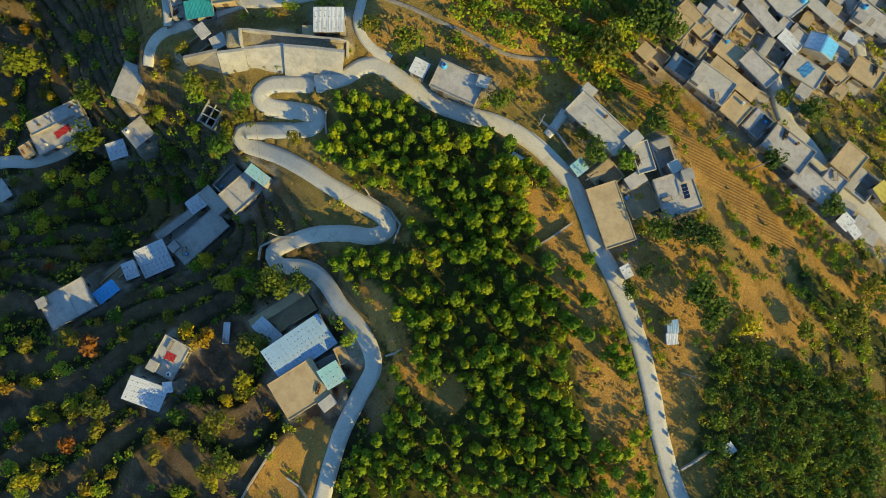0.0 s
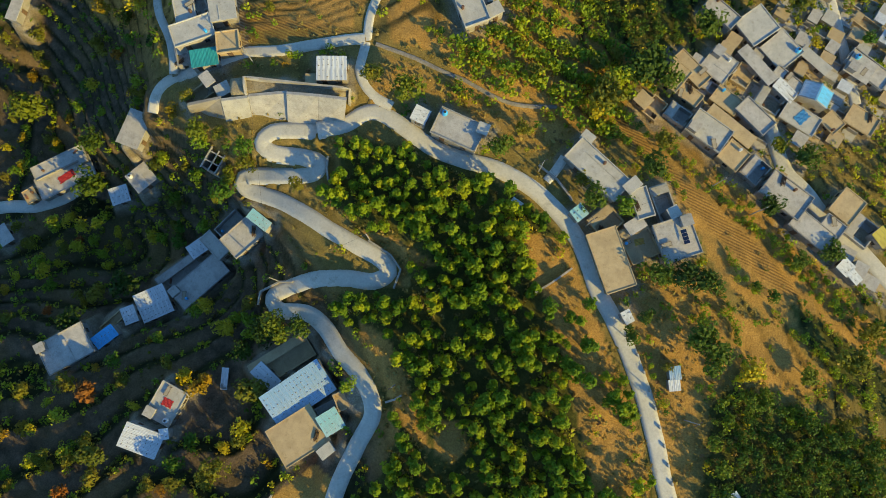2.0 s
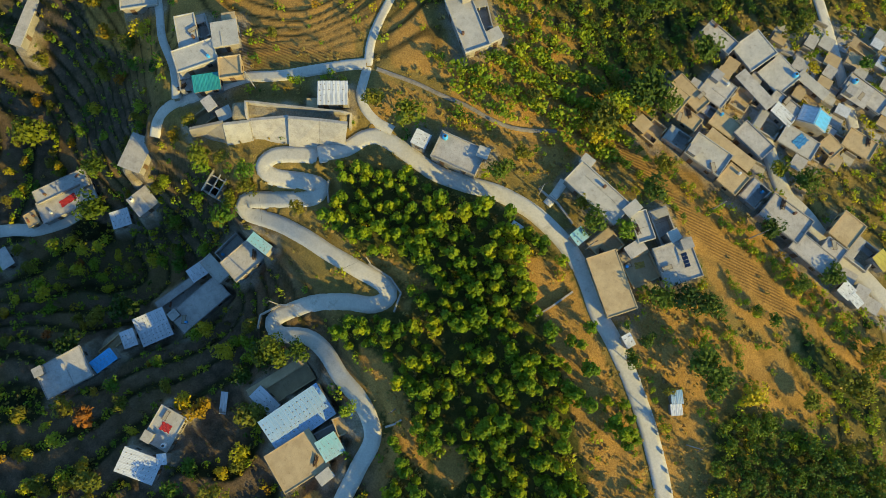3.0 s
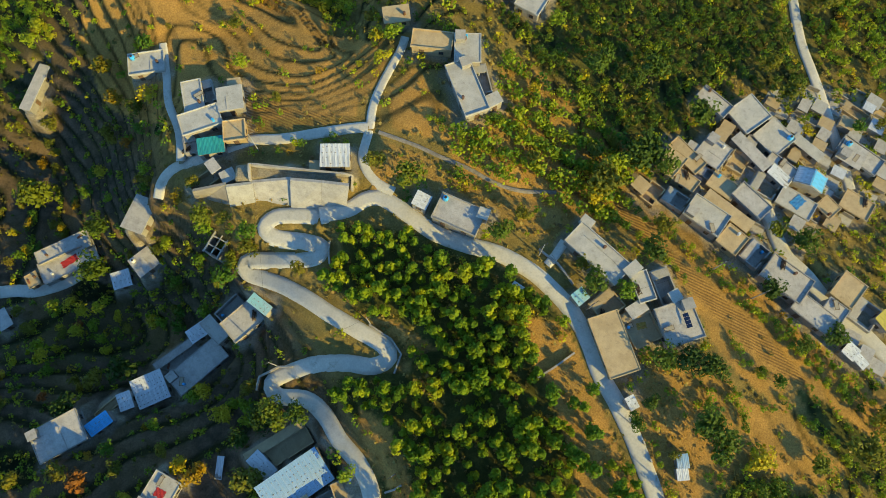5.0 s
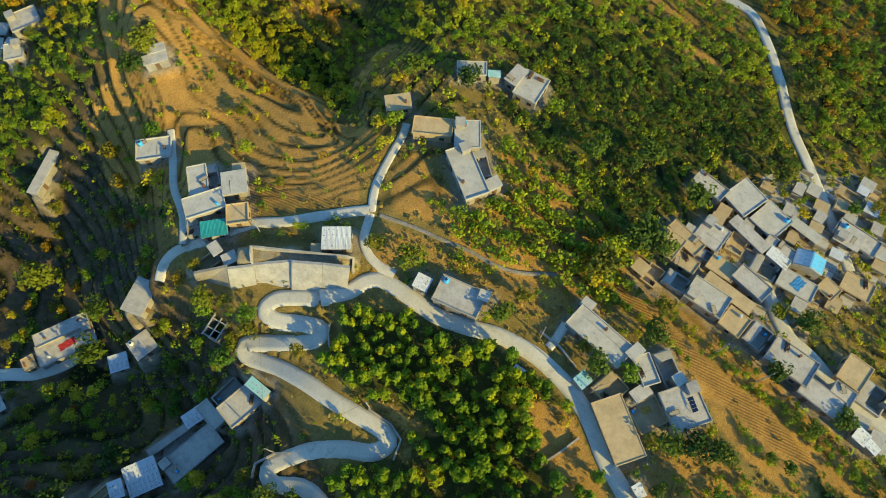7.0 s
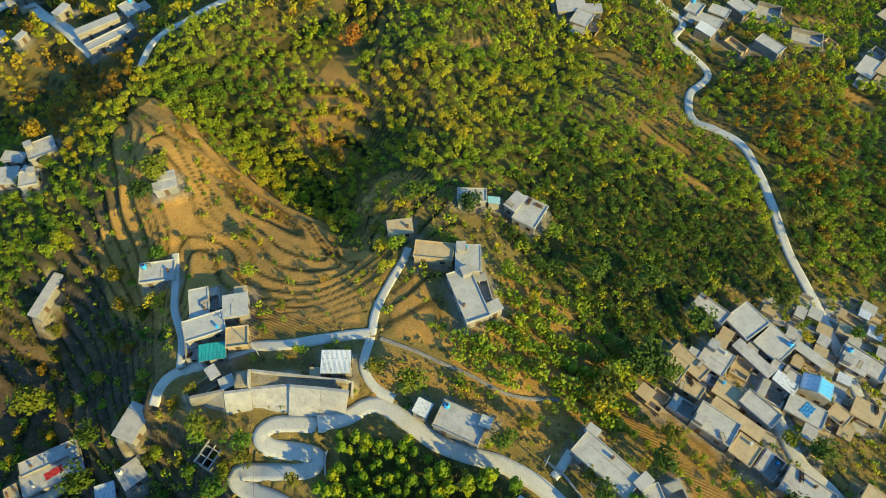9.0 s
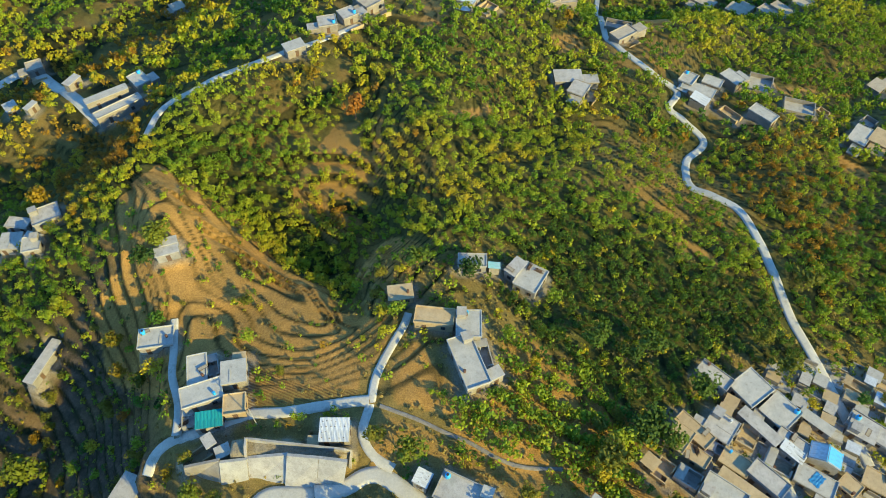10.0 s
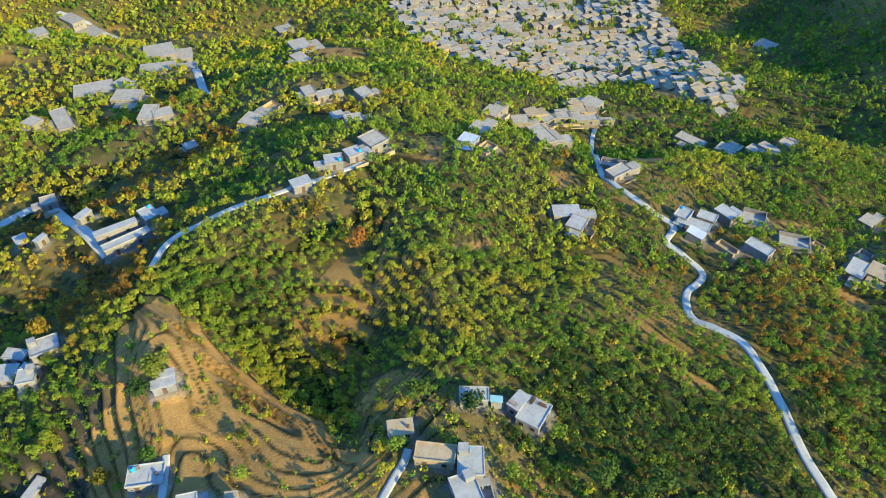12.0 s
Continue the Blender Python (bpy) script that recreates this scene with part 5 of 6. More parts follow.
tree_at(36.5, 5.5, 3.5, "b")
tree_at(-73.9, 72.5, 5.5, "y")
tree_at(-76.5, 79.6, 6.5, "y")
tree_at(-66.0, 99.1, 6.1, "b")
tree_at(-68.5, 93.3, 5.9, "b")
tree_at(-6.6, 91.7, 6.1, "b")
tree_at(-10.2, 79.1, 4.3, "g")
tree_at(-12.4, 73.9, 3.5, "g")
tree_at(-42.0, 74.0, 4.1, "g")
tree_at(-43.9, 83.8, 3.8, "o")
tree_at(5.4, 88.3, 5.6, "b")
tree_at(24.2, 83.7, 4.1, "g")
tree_at(31.2, 73.7, 6.7, "b")
tree_at(53.4, 63.9, 6.9, "b")
tree_at(72.6, 69.3, 6.6, "o")
tree_at(69.5, 76.3, 5.3, "o")
tree_at(43.4, 72.7, 6.1, "b")
tree_at(38.3, 69.9, 5.3, "b")
tree_at(31.2, 47.3, 7.7, "o")
tree_at(33.4, 50.3, 5.6, "g")
tree_at(-49.2, 47.7, 3.4, "o")
tree_at(-38.0, 37.0, 4.4, "g")
tree_at(-65.8, 98.6, 6.8, "b")
tree_at(-108.6, 124.2, 7.9, "y")
tree_at(86.0, 93.6, 7.3, "o")
tree_at(-24.8, 146.5, 8.4, "y")
tree_at(-37.4, 158.8, 6.5, "y")
tree_at(40.5, 209.9, 5.4, "y")
tree_at(45.1, 219.5, 5.1, "y")
STANDING += [(x_, 45.0, 7.0) for x_ in (-48, -42, -36, -30, -24, -19)]


def unshaded(x, y):
    """Away from the large trees."""
    ok = np.ones(len(x), bool)
    for tx, ty, wide in STANDING:
        ok &= np.hypot(x - tx, y - ty) > wide * 0.5 + 0.6
    return ok


# pine grove on the ridge
px, py, q = scatter(-30, 48, -48, 50, 2.5, 1)
ok = inside(GROVE, px, py) & clear(px, py, 1.5, 0.9) & ~np.any([inside(p_, px, py) for p_ in (BANK, CLEAR_A, CLEAR_B, CLEAR_C, CLEAR_D)], axis=0) & (waves(px, py, 13, 51) < 0.85 - 0.015 * np.maximum(px - py * 0.1 - 8, 0)) & (q.random_sample(len(px)) < np.where(inside(GROVE_EDGE, px, py), 0.68, 0.93))
px, py = px[ok], py[ok]
order = np.argsort(np.hypot(px - 8, py - 4))
pz = ground(px, py)
for k in order[:300]:
    tree(PINES, "pine_tree", px[k], py[k], rs.uniform(0.6, 1.3), rs, "young bright green pine with a tufted pointed crown", "pines of the grove", pz[k])
rest = order[300:]
forest("young_pines", [clump(random.Random(s), 220, pine_shape(4.6, 1.75, s), 0.31) for s in range(4)], px[rest], py[rest], ground(px[rest], py[rest]), q.uniform(0.7, 1.15, len(rest)), q.random_sample(len(rest)), PINEWOOD, "young pines standing close together on the slope")

# single trees about the near slopes
bx, by, q = scatter(-125, 120, -55, 100, 3.2, 2)
bank_ = ease(0.5, 0.7, tread(bx, by)) * terraced(bx, by)
hug = (ease(0.2, 0.75, waves(bx, by, 17, 61)) * 0.45 + 0.05) * (0.2 + 0.8 * bank_) + (0.13 + 0.22 * (crest(by) - bx > 46)) * bank_
ok = (~inside(GROVE, bx, by)) & clear(bx, by, 1.6, 2.6) & (woods(bx, by) < 0.3) & unshaded(bx, by)
for poly in (FIELD_A, FIELD_B, FIELD_C, KNOB, YARD, CLEAR_A, BANK):
    hug = np.where(inside(poly, bx, by), hug * 0.04 + (0.16 if poly is KNOB else 0.05) * bank_, hug)
hug = np.where(inside(SCRUB, bx, by), 0.30, hug + 0.12 * ease(75, 95, crest(by) - bx) * (by > 25))
ok &= q.random_sample(len(bx)) < hug
bx, by = bx[ok], by[ok]
bz = ground(bx, by)
for k in range(len(bx)):
    s = rs.uniform(0.35, 0.85) + 0.15 * (crest(by[k]) - bx[k] > 46)
    if rs.random() < 0.10:
        tree(YELLOWS, "yellow_tree", bx[k], by[k], s, rs, "small tree with yellow and orange autumn leaves", "autumn trees of the slopes", bz[k])
    else:
        tree(OLIVES if rs.random() < 0.35 else BROADS, "broadleaf_tree", bx[k], by[k], s, rs, "small round broadleaf tree with dense green leaves", "trees of the slopes", bz[k])

# woods
near_kinds = [clump(random.Random(s + 70), 124, broad_shape(5.6, 2.2, s + 30), 0.33) for s in range(6)]
mid_kinds = [clump(random.Random(s + 75), 48, broad_shape(5.8, 2.1, s + 40), 0.50) for s in range(6)]
far_kinds = [clump(random.Random(s + 80), 18, broad_shape(6.2, 2.1, s + 50), 0.80) for s in range(6)]
distant_kinds = [clump(random.Random(s + 85), 13, broad_shape(5.8, 2.2, s + 50), 0.98) for s in range(6)]
low_kinds = [clump(random.Random(s + 90), 30, broad_shape(1.6, 1.1, s + 60), 0.25) for s in range(4)]
for name, x0, x1, y0, y1, gap, kinds, big in (("thicket", 38, 100, -60, 5, 1.7, near_kinds, 0.7), ("wood", -150, 150, -55, 150, 1.8, near_kinds, 0.52), ("hillside_wood", -260, 260, 150, 290, 2.25, mid_kinds, 0.66), ("far_wood", -420, 420, 290, 420, 3.0, far_kinds, 0.80), ("distant_wood", -480, 480, 420, 690, 3.7, distant_kinds, 0.92)):
    wx, wy, q = scatter(x0, x1, y0, y1, gap, 7)
    ok = (np.abs(wx) < 80 + 0.66 * np.maximum(wy, 0)) & clear(wx, wy, 1.8 if y1 < 300 else 1.0, 1.8)
    wx, wy = wx[ok], wy[ok]
    dens = woods(wx, wy)
    rows_ = ease(0.35, 0.6, tread(wx, wy)) * terraced(wx, wy)
    dens = np.where(within(PLANTATION, wx, wy), dens, dens * (1 - 0.3 * terraced(wx, wy) * (1 - rows_)))
    dens = np.where(within(PLANTATION, wx, wy), dens, dens * (1 - 0.6 * (1 - belt(wx, wy)) * (1 - 0.8 * bump(wx, wy, -50, 126, 34, 18)) * ease(98, 112, wy)))
    dens = np.where(inside(SPUR, wx, wy), 0.1 + 0.85 * ease(0.5, 0.7, tread(wx, wy)), dens)
    dens = np.maximum(dens, 0.95 * ease(0.4, 0.6, gully(wx, wy)) * (wy > 86))
    dens = 0.95 * within(EAST_WOOD, wx, wy) if name == "thicket" else np.where(within(EAST_WOOD, wx, wy), 0, dens)
    ok = (dens > 0.12) & (q.random_sample(len(wx)) < dens) & unshaded(wx, wy)
    wx, wy = wx[ok], wy[ok]
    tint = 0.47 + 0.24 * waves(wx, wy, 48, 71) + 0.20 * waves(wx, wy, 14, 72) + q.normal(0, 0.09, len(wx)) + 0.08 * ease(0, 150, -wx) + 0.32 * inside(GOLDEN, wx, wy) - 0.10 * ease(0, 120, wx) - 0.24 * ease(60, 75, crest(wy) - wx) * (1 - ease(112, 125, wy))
    tint = np.where(bump(wx, wy, -42, 158, 30, 14) > 0.5, tint + 0.16, tint)
    rusty = np.maximum.reduce([bump(wx, wy, 92, 128, 12, 22, -20), bump(wx, wy, -128, 272, 22, 14), bump(wx, wy, 60, 150, 10, 8)])
    tint = np.where(q.random_sample(len(wx)) < 0.5 * rusty, 0.985, tint)
    dark = within(EAST_WOOD, wx, wy) | within(PLANTATION, wx, wy)
    scale_, height_ = big * q.uniform(0.45, 1.35, len(wx)) * np.where(dark, 0.8, 1), ground(wx, wy) - 0.2
    for stand, pick, mat, label in ((name, ~dark, WOODLAND, "mixed broadleaf woodland turning yellow in places"), ("evergreen_" + name, dark, EVERGREEN, "dense stand of dark evergreen trees")):
        if pick.any():
            shade = np.where(pick & dark, 0.22 + 1.15 * np.abs(tint - 0.45), tint)
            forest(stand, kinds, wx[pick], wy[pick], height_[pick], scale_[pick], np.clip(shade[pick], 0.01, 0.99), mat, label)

# shrubs
sx, sy, q = scatter(-140, 130, -55, 120, 1.8, 9)
bank_ = ease(0.5, 0.7, tread(sx, sy)) * terraced(sx, sy)
hug = 0.08 + 0.4 * ease(0.2, 0.8, waves(sx, sy, 12, 81)) + (0.45 + 0.35 * (sx > crest(sy))) * bank_
hug = np.where(inside(FIELD_A, sx, sy) | inside(FIELD_B, sx, sy) | inside(FIELD_C, sx, sy), 0.005 + 0.5 * bank_ * (waves(sx, sy, 15, 84) > -0.2), hug)
valley_ = ease(44, 56, crest(sy) - sx)
hug = hug * (1 - 0.75 * valley_ * (1 - bank_))
hug = np.where(inside(KNOB, sx, sy), 0.015 + 0.34 * bank_, hug)
hug = np.maximum(hug, 0.62 * valley_ * bank_ * (sy < 60))
hug = np.where(inside(SCRUB, sx, sy), 0.55, hug)
ok = (q.random_sample(len(sx)) < hug) & clear(sx, sy, 0.8, 0.6)
sx, sy = sx[ok], sy[ok]
forest("shrubs", low_kinds, sx, sy, ground(sx, sy) - 0.1, q.uniform(0.4, 1.3, len(sx)), np.clip(0.45 + q.normal(0, 0.22, len(sx)), 0.01, 0.98), WOODLAND, "low green and yellowing shrubs over the slopes")


# rows of fruit bushes along the terraces above the village
ox, oy, q = scatter(-20, 70, 20, 95, 1.25, 19)
row = (0.39 * ox + 0.92 * oy) / 4.4 + 0.12 * waves(ox, oy, 12, 87)
ok = inside(ORCHARD, ox, oy) & (row - np.floor(row) < 0.42) & (q.random_sample(len(ox)) < 0.8) & clear(ox, oy, 1.0, 0.8)
ox, oy = ox[ok], oy[ok]
forest("fruit_bushes", [clump(random.Random(s + 95), 60, broad_shape(2.2, 1.1, s + 64), 0.22) for s in range(4)], ox, oy, ground(ox, oy) - 0.1, q.uniform(0.6, 1.6, len(ox)), np.clip(0.3 + q.normal(0, 0.2, len(ox)), 0.01, 0.9), WOODLAND, "rows of green fruit bushes on narrow terraces")


# hedges along the edges of the fields
hedge = []
hq = np.random.RandomState(31)
for line in ([(31, 44), (45, 29), (58, 10), (73, -5), (80, -12)], [(40, 41), (56, 26), (69, 14), (85, 1)], [(48, 16), (54, 3), (55, -3), (60, -9)], [(62, -12), (72, -17), (83, -21)], [(60, 22), (70, 10), (86, -4)], [(-2, 60), (6, 54), (20, 49), (33, 45)], [(9, 62), (18, 56), (30, 50)], [(46, 10), (49, 0), (47, -10)], [(-38, 54.4), (-30, 55.0), (-20, 55.8)], [(27.8, 20.5), (31.3, 10.5), (33.8, 5)], [(36.6, -3), (39, -10), (41, -18)]):
    for (x0, y0), (x1, y1) in zip(line, line[1:]):
        for u in np.arange(0, 1, 0.75 / math.hypot(x1 - x0, y1 - y0)):
            if waves(x0 + (x1 - x0) * u, y0 + (y1 - y0) * u, 9, 33) > -0.75:
                hedge.append((x0 + (x1 - x0) * u + hq.normal(0, 0.55), y0 + (y1 - y0) * u + hq.normal(0, 0.55)))
hx, hy = np.array(hedge).T
ok = clear(hx, hy, 0.9, 0.8)
hx, hy = hx[ok], hy[ok]
forest("hedges", near_kinds, hx, hy, ground(hx, hy) - 0.3, hq.uniform(0.12, 0.5, len(hx)), np.clip(0.3 + hq.normal(0, 0.2, len(hx)), 0.01, 0.95), WOODLAND, "straggling green hedges along the field edges")


# dry grass and weeds
tufts = [clump(random.Random(s + 120), 7, broad_shape(0.55, 0.42, s + 90), 0.20) for s in range(5)]
tx, ty, q = scatter(-135, 105, -50, 100, 1.35, 15)
on_field = inside(FIELD_A, tx, ty) | inside(FIELD_B, tx, ty) | inside(FIELD_C, tx, ty) | inside(TOWN, tx, ty)
keep = np.where(on_field, 0.05, 0.30 + 0.5 * ease(0.0, 0.7, waves(tx, ty, 8, 95)))
rim = ease(0.55, 0.72, tread(tx, ty)) * terraced(tx, ty)
keep = np.where(ease(44, 56, crest(ty) - tx) > 0.5, keep * (0.12 + 0.88 * rim), keep)
keep = np.where(inside(KNOB, tx, ty), 0.03 + 0.25 * rim, keep)
ok = (q.random_sample(len(tx)) < keep) & clear(tx, ty, 0.7, 0.4)
tx, ty = tx[ok], ty[ok]
weedy = ease(0.55, 0.72, tread(tx, ty)) * terraced(tx, ty)
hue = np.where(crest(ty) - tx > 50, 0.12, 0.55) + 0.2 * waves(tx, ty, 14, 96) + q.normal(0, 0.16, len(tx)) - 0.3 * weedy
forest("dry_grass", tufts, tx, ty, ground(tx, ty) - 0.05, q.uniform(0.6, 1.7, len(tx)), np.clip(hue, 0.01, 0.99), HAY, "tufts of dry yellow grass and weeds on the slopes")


# ---- walls, yards and small things ----
def loft_wall(name, line, thick, low, high, material, label, category, kind="structure"):
    """An upright wall of even height along a line on the ground."""
    p = np.array(line, float)
    t = np.gradient(p, axis=0)
    t /= np.hypot(t[:, 0], t[:, 1])[:, None]
    z = ground(p[:, 0], p[:, 1])
    verts, faces = [], []
    for k in range(len(p)):
        for side, dz in ((-1, -low), (-1, high), (1, high), (1, -low)):
            verts.append((p[k, 0] - t[k, 1] * side * thick / 2, p[k, 1] + t[k, 0] * side * thick / 2, z[k] + dz))
    for k in range(len(p) - 1):
        a = k * 4
        for c in range(3):
            faces.append((a + c, a + c + 1, a + c + 5, a + c + 4))
    e = len(verts) - 4
    faces += [(0, 3, 2, 1), (e, e + 1, e + 2, e + 3)]
    return tagged(mesh_object(name, verts, faces, material), label, category, kind=kind)


def fine(line, gap=1.2):
    out = []
    for (x0, y0), (x1, y1) in zip(line, line[1:]):
        n = max(1, int(math.hypot(x1 - x0, y1 - y0) / gap))
        out += [(x0 + (x1 - x0) * i / n, y0 + (y1 - y0) * i / n) for i in range(n)]
    return out + [line[-1]]


WALL = "low plastered boundary wall beside the slope"
for line, hi in (([(16.5, 9.1), (20.0, 11.2), (23.9, 13.9)], 0.9), ([(-32.7, -28.5), (-35.1, -32.1), (-37.9, -36.4), (-39.3, -39.2)], 1.1), ([(-30.4, -34.7), (-28.0, -36.3), (-25.9, -38.8)], 0.9), ([(42.9, -30.8), (44.9, -29.6), (48.1, -27.3)], 0.8), ([(-22.2, 36.1), (-22.4, 34.0), (-22.1, 31.5)], 0.9), ([(-14.2, 19.7), (-9.9, 16.9), (-8.0, 14.1), (-9.3, 10.5)], 0.9), ([(-37.5, 8.0), (-36.9, 10.7), (-33.0, 12.6), (-30.1, 12.5)], 1.0), ([(-10.9, -10.9), (-9.0, -10.2), (-7.7, -9.4)], 0.6), ([(18.1, 33.5), (21.6, 30.7), (24.3, 26.7)], 0.7)):
    loft_wall("boundary_wall", fine(line), 0.35, 1.2, hi, PLASTER, WALL, "wall")


# the great battered wall over the hairpin, in panels
stations = [(-50.1, 44.9, -6.1, -48.8, 45.2, 0.1), (-42.6, 42.7, -5.3, -42.2, 46.3, 0.9), (-37.2, 43.3, -4.6, -37.0, 46.7, 1.5), (-30.3, 42.6, -3.4, -29.2, 46.9, 2.8), (-24.2, 42.4, -2.6, -23.1, 46.1, 3.6), (-19.2, 42.1, -1.9, -17.7, 45.2, 4.3)]
great = new("retaining_wall")
for k, (a, b) in enumerate(zip(stations, stations[1:])):
    bm = bmesh.new()
    push, lift = (0.0, 0.35, 0.1, 0.5, 0.5)[k], (0.0, -0.3, -0.3, 0.35, 0.35)[k]
    rows = []
    for s in (a, b):
        u = 0.02 if s is a else -0.02
        rows.append([bm.verts.new(v) for v in ((s[0] + u, s[1] - push, s[2] - 0.6), (s[3] + u, s[4] - push, s[5] + lift), (s[3] + u, s[4] + 0.55 - push, s[5] + lift), (s[0] + u, s[1] + 3.6, s[2]))])
    for i in range(4):
        j = (i + 1) % 4
        bm.faces.new((rows[0][i], rows[0][j], rows[1][j], rows[1][i]))
    bm.faces.new(rows[0][::-1]), bm.faces.new(rows[1])
    bmesh.ops.recalc_face_normals(bm, faces=bm.faces[:])
    part("wall_panel", bm, (ROOF["tan"], ROOF["pale"], ROOF["grey"], ROOF["grey"], ROOF["grey"])[k] if k else WHITEWASH, great)
tagged(great, "tall battered retaining wall of pale concrete panels", "retaining wall")
for line in ([(-37.2, 46.9), (-37.5, 50.0), (-27.4, 48.8), (-17.5, 47.7), (-17.8, 45.4)],):
    loft_wall("compound_wall", fine(line), 0.4, 1.5, 1.3, PLASTER, "pale plastered wall round a grassy yard", "wall")

# guard stones along the outer edge of the ridge road
_, width, line, z = ROADS[0]
tan = np.gradient(line, axis=0)
tan /= np.hypot(tan[:, 0], tan[:, 1])[:, None]


def stone_block(bm):
    box(bm, -0.16, -0.32, -0.3, 0.16, 0.32, 0.30)
    bmesh.ops.bevel(bm, geom=bm.edges[:], offset=0.05, segments=2, affect="EDGES")


GUARD_ME = shared("guard_stone", stone_block, ROOF["pale"])
last = -9
for k in range(len(line)):
    run = 0.8 * k
    if line[k, 1] < 2 and run - last >= 2.5:
        last = run
        ob = new("guard_stone", GUARD_ME)
        off = width / 2 - 0.25
        ob.matrix_basis = pose(line[k, 0] + tan[k, 1] * off, line[k, 1] - tan[k, 0] * off, z[k] + 0.28, 0, 0, math.degrees(math.atan2(-tan[k, 0], tan[k, 1])))
        tagged(ob, "whitewashed guard stone on the road's edge", "guard stone", "guard stones of the ridge road")


# roof furniture
def tank_body(bm):
    rings = []
    for r, h in ((0.50, 0), (0.55, 0.08), (0.55, 0.35), (0.52, 0.38), (0.55, 0.41), (0.55, 0.75), (0.50, 0.9), (0.22, 1.05), (0.22, 1.12)):
        rings.append([bm.verts.new((r * math.cos(a * math.pi / 8), r * math.sin(a * math.pi / 8), h)) for a in range(16)])
    for p, q_ in zip(rings, rings[1:]):
        for i in range(16):
            bm.faces.new((p[i], p[(i + 1) % 16], q_[(i + 1) % 16], q_[i]))
    bm.faces.new(rings[-1]), bm.faces.new(rings[0][::-1])


TANK_ME = {"blue": shared("body", tank_body, ROOF["blue"]), "white": shared("body", tank_body, ROOF["tin"])}
LID_ME = shared("lid", lambda bm: bmesh.ops.create_cone(bm, cap_ends=True, segments=14, radius1=0.27, radius2=0.24, depth=0.08), DARK_IRON)
trng = random.Random(8)
for x, y, z0, w, d, h, turn, kind, roof in HOUSES:
    if kind == "flat" and roof in ("pale", "grey") and y < 210 and min(w, d) > 4 and trng.random() < 0.42:
        colour = trng.choice(("blue", "white"))
        tank = new("water_tank")
        tank.matrix_basis = pose(x, y, z0 + (0.9 * h if h > 6 else 0.85 * h), 0, 0, turn) @ pose(trng.choice((-1, 1)) * (w / 2 - 0.9), trng.choice((-1, 1)) * (d / 2 - 0.9), 0)
        part_of("body", TANK_ME[colour], None, tank)
        part_of("lid", LID_ME, None, tank).location.z = 1.15
        tagged(tank, "round %s plastic water tank on a flat roof" % colour, "water tank", "roof water tanks")

RED = surface("red_cloth", (0.55, 0.03, 0.03), (0.40, 0.02, 0.03), 2, 12)
TARP = surface("blue_tarpaulin", (0.05, 0.30, 0.62), (0.04, 0.22, 0.48), 1.5, 9, 0.5)
STRAW = surface("mustard_fodder", (0.50, 0.36, 0.07), (0.38, 0.25, 0.06), 1.5, 9)


def cloth(name, x, y, z, w, d, turn, material, label):
    """A sheet lying with soft folds."""
    bm = bmesh.new()
    n = 8
    g = [[bm.verts.new((w * (i / n - 0.5) * (1 + 0.08 * math.sin(j * 2.1)), d * (j / n - 0.5) * (1 + 0.1 * math.sin(i * 1.7)), 0.06 + 0.05 * math.sin(i * 1.9 + j) + 0.03 * math.sin(j * 2.7))) for i in range(n + 1)] for j in range(n + 1)]
    lo = [[bm.verts.new((v.co.x, v.co.y, v.co.z - 0.05)) for v in row] for row in g]
    for i in range(n):
        for j in range(n):
            bm.faces.new((g[j][i], g[j][i + 1], g[j + 1][i + 1], g[j + 1][i]))
            bm.faces.new((lo[j][i], lo[j + 1][i], lo[j + 1][i + 1], lo[j][i + 1]))
    me = bpy.data.meshes.new(name)
    bm.to_mesh(me)
    bm.free()
    me.materials.append(material)
    ob = new(name, me)
    ob.matrix_basis = pose(x, y, z, 0, 0, turn)
    tagged(ob, label, "cloth")


def on_roof(index_xy):
    """The house nearest to a place, for what lies on its roof."""
    return min(HOUSES, key=lambda hs: math.hypot(hs[0] - index_xy[0], hs[1] - index_xy[1]))


for spot, w, d, turn, mat, name, label in (((-92.8, 39.8), 4.2, 1.7, 35, RED, "red_cloth", "crumpled red cloth drying on a grey roof"), ((-56.2, -13.0), 2.1, 1.6, -25, RED, "red_cloth", "red blanket spread on a pale roof"), ((73.5, 45.8), 2.8, 2.0, 40, TARP, "tarpaulin", "blue tarpaulin spread on a pale roof"), ((38.5, 18.6), 1.8, 1.2, 12, STRAW, "fodder_sheet", "mustard-yellow fodder heap on a sheet in a yard")):
    hs = on_roof(spot)
    cloth(name, hs[0] + 0.3, hs[1] + 0.2, hs[2] + (0.85 * hs[5] if hs[7] == "flat" else 0.12), w, d, turn, mat, label)

# household clutter on the roofs and in the yards of the villages
def drum(bm):
    rows = []
    for r, h in ((0.27, 0), (0.29, 0.03), (0.28, 0.28), (0.30, 0.31), (0.28, 0.34), (0.28, 0.58), (0.30, 0.61), (0.28, 0.64), (0.29, 0.88), (0.24, 0.9)):
        rows.append([bm.verts.new((r * math.cos(a * math.pi / 6), r * math.sin(a * math.pi / 6), h)) for a in range(12)])
    for p, q_ in zip(rows, rows[1:]):
        for i in range(12):
            bm.faces.new((p[i], p[(i + 1) % 12], q_[(i + 1) % 12], q_[i]))
    bm.faces.new(rows[-1])


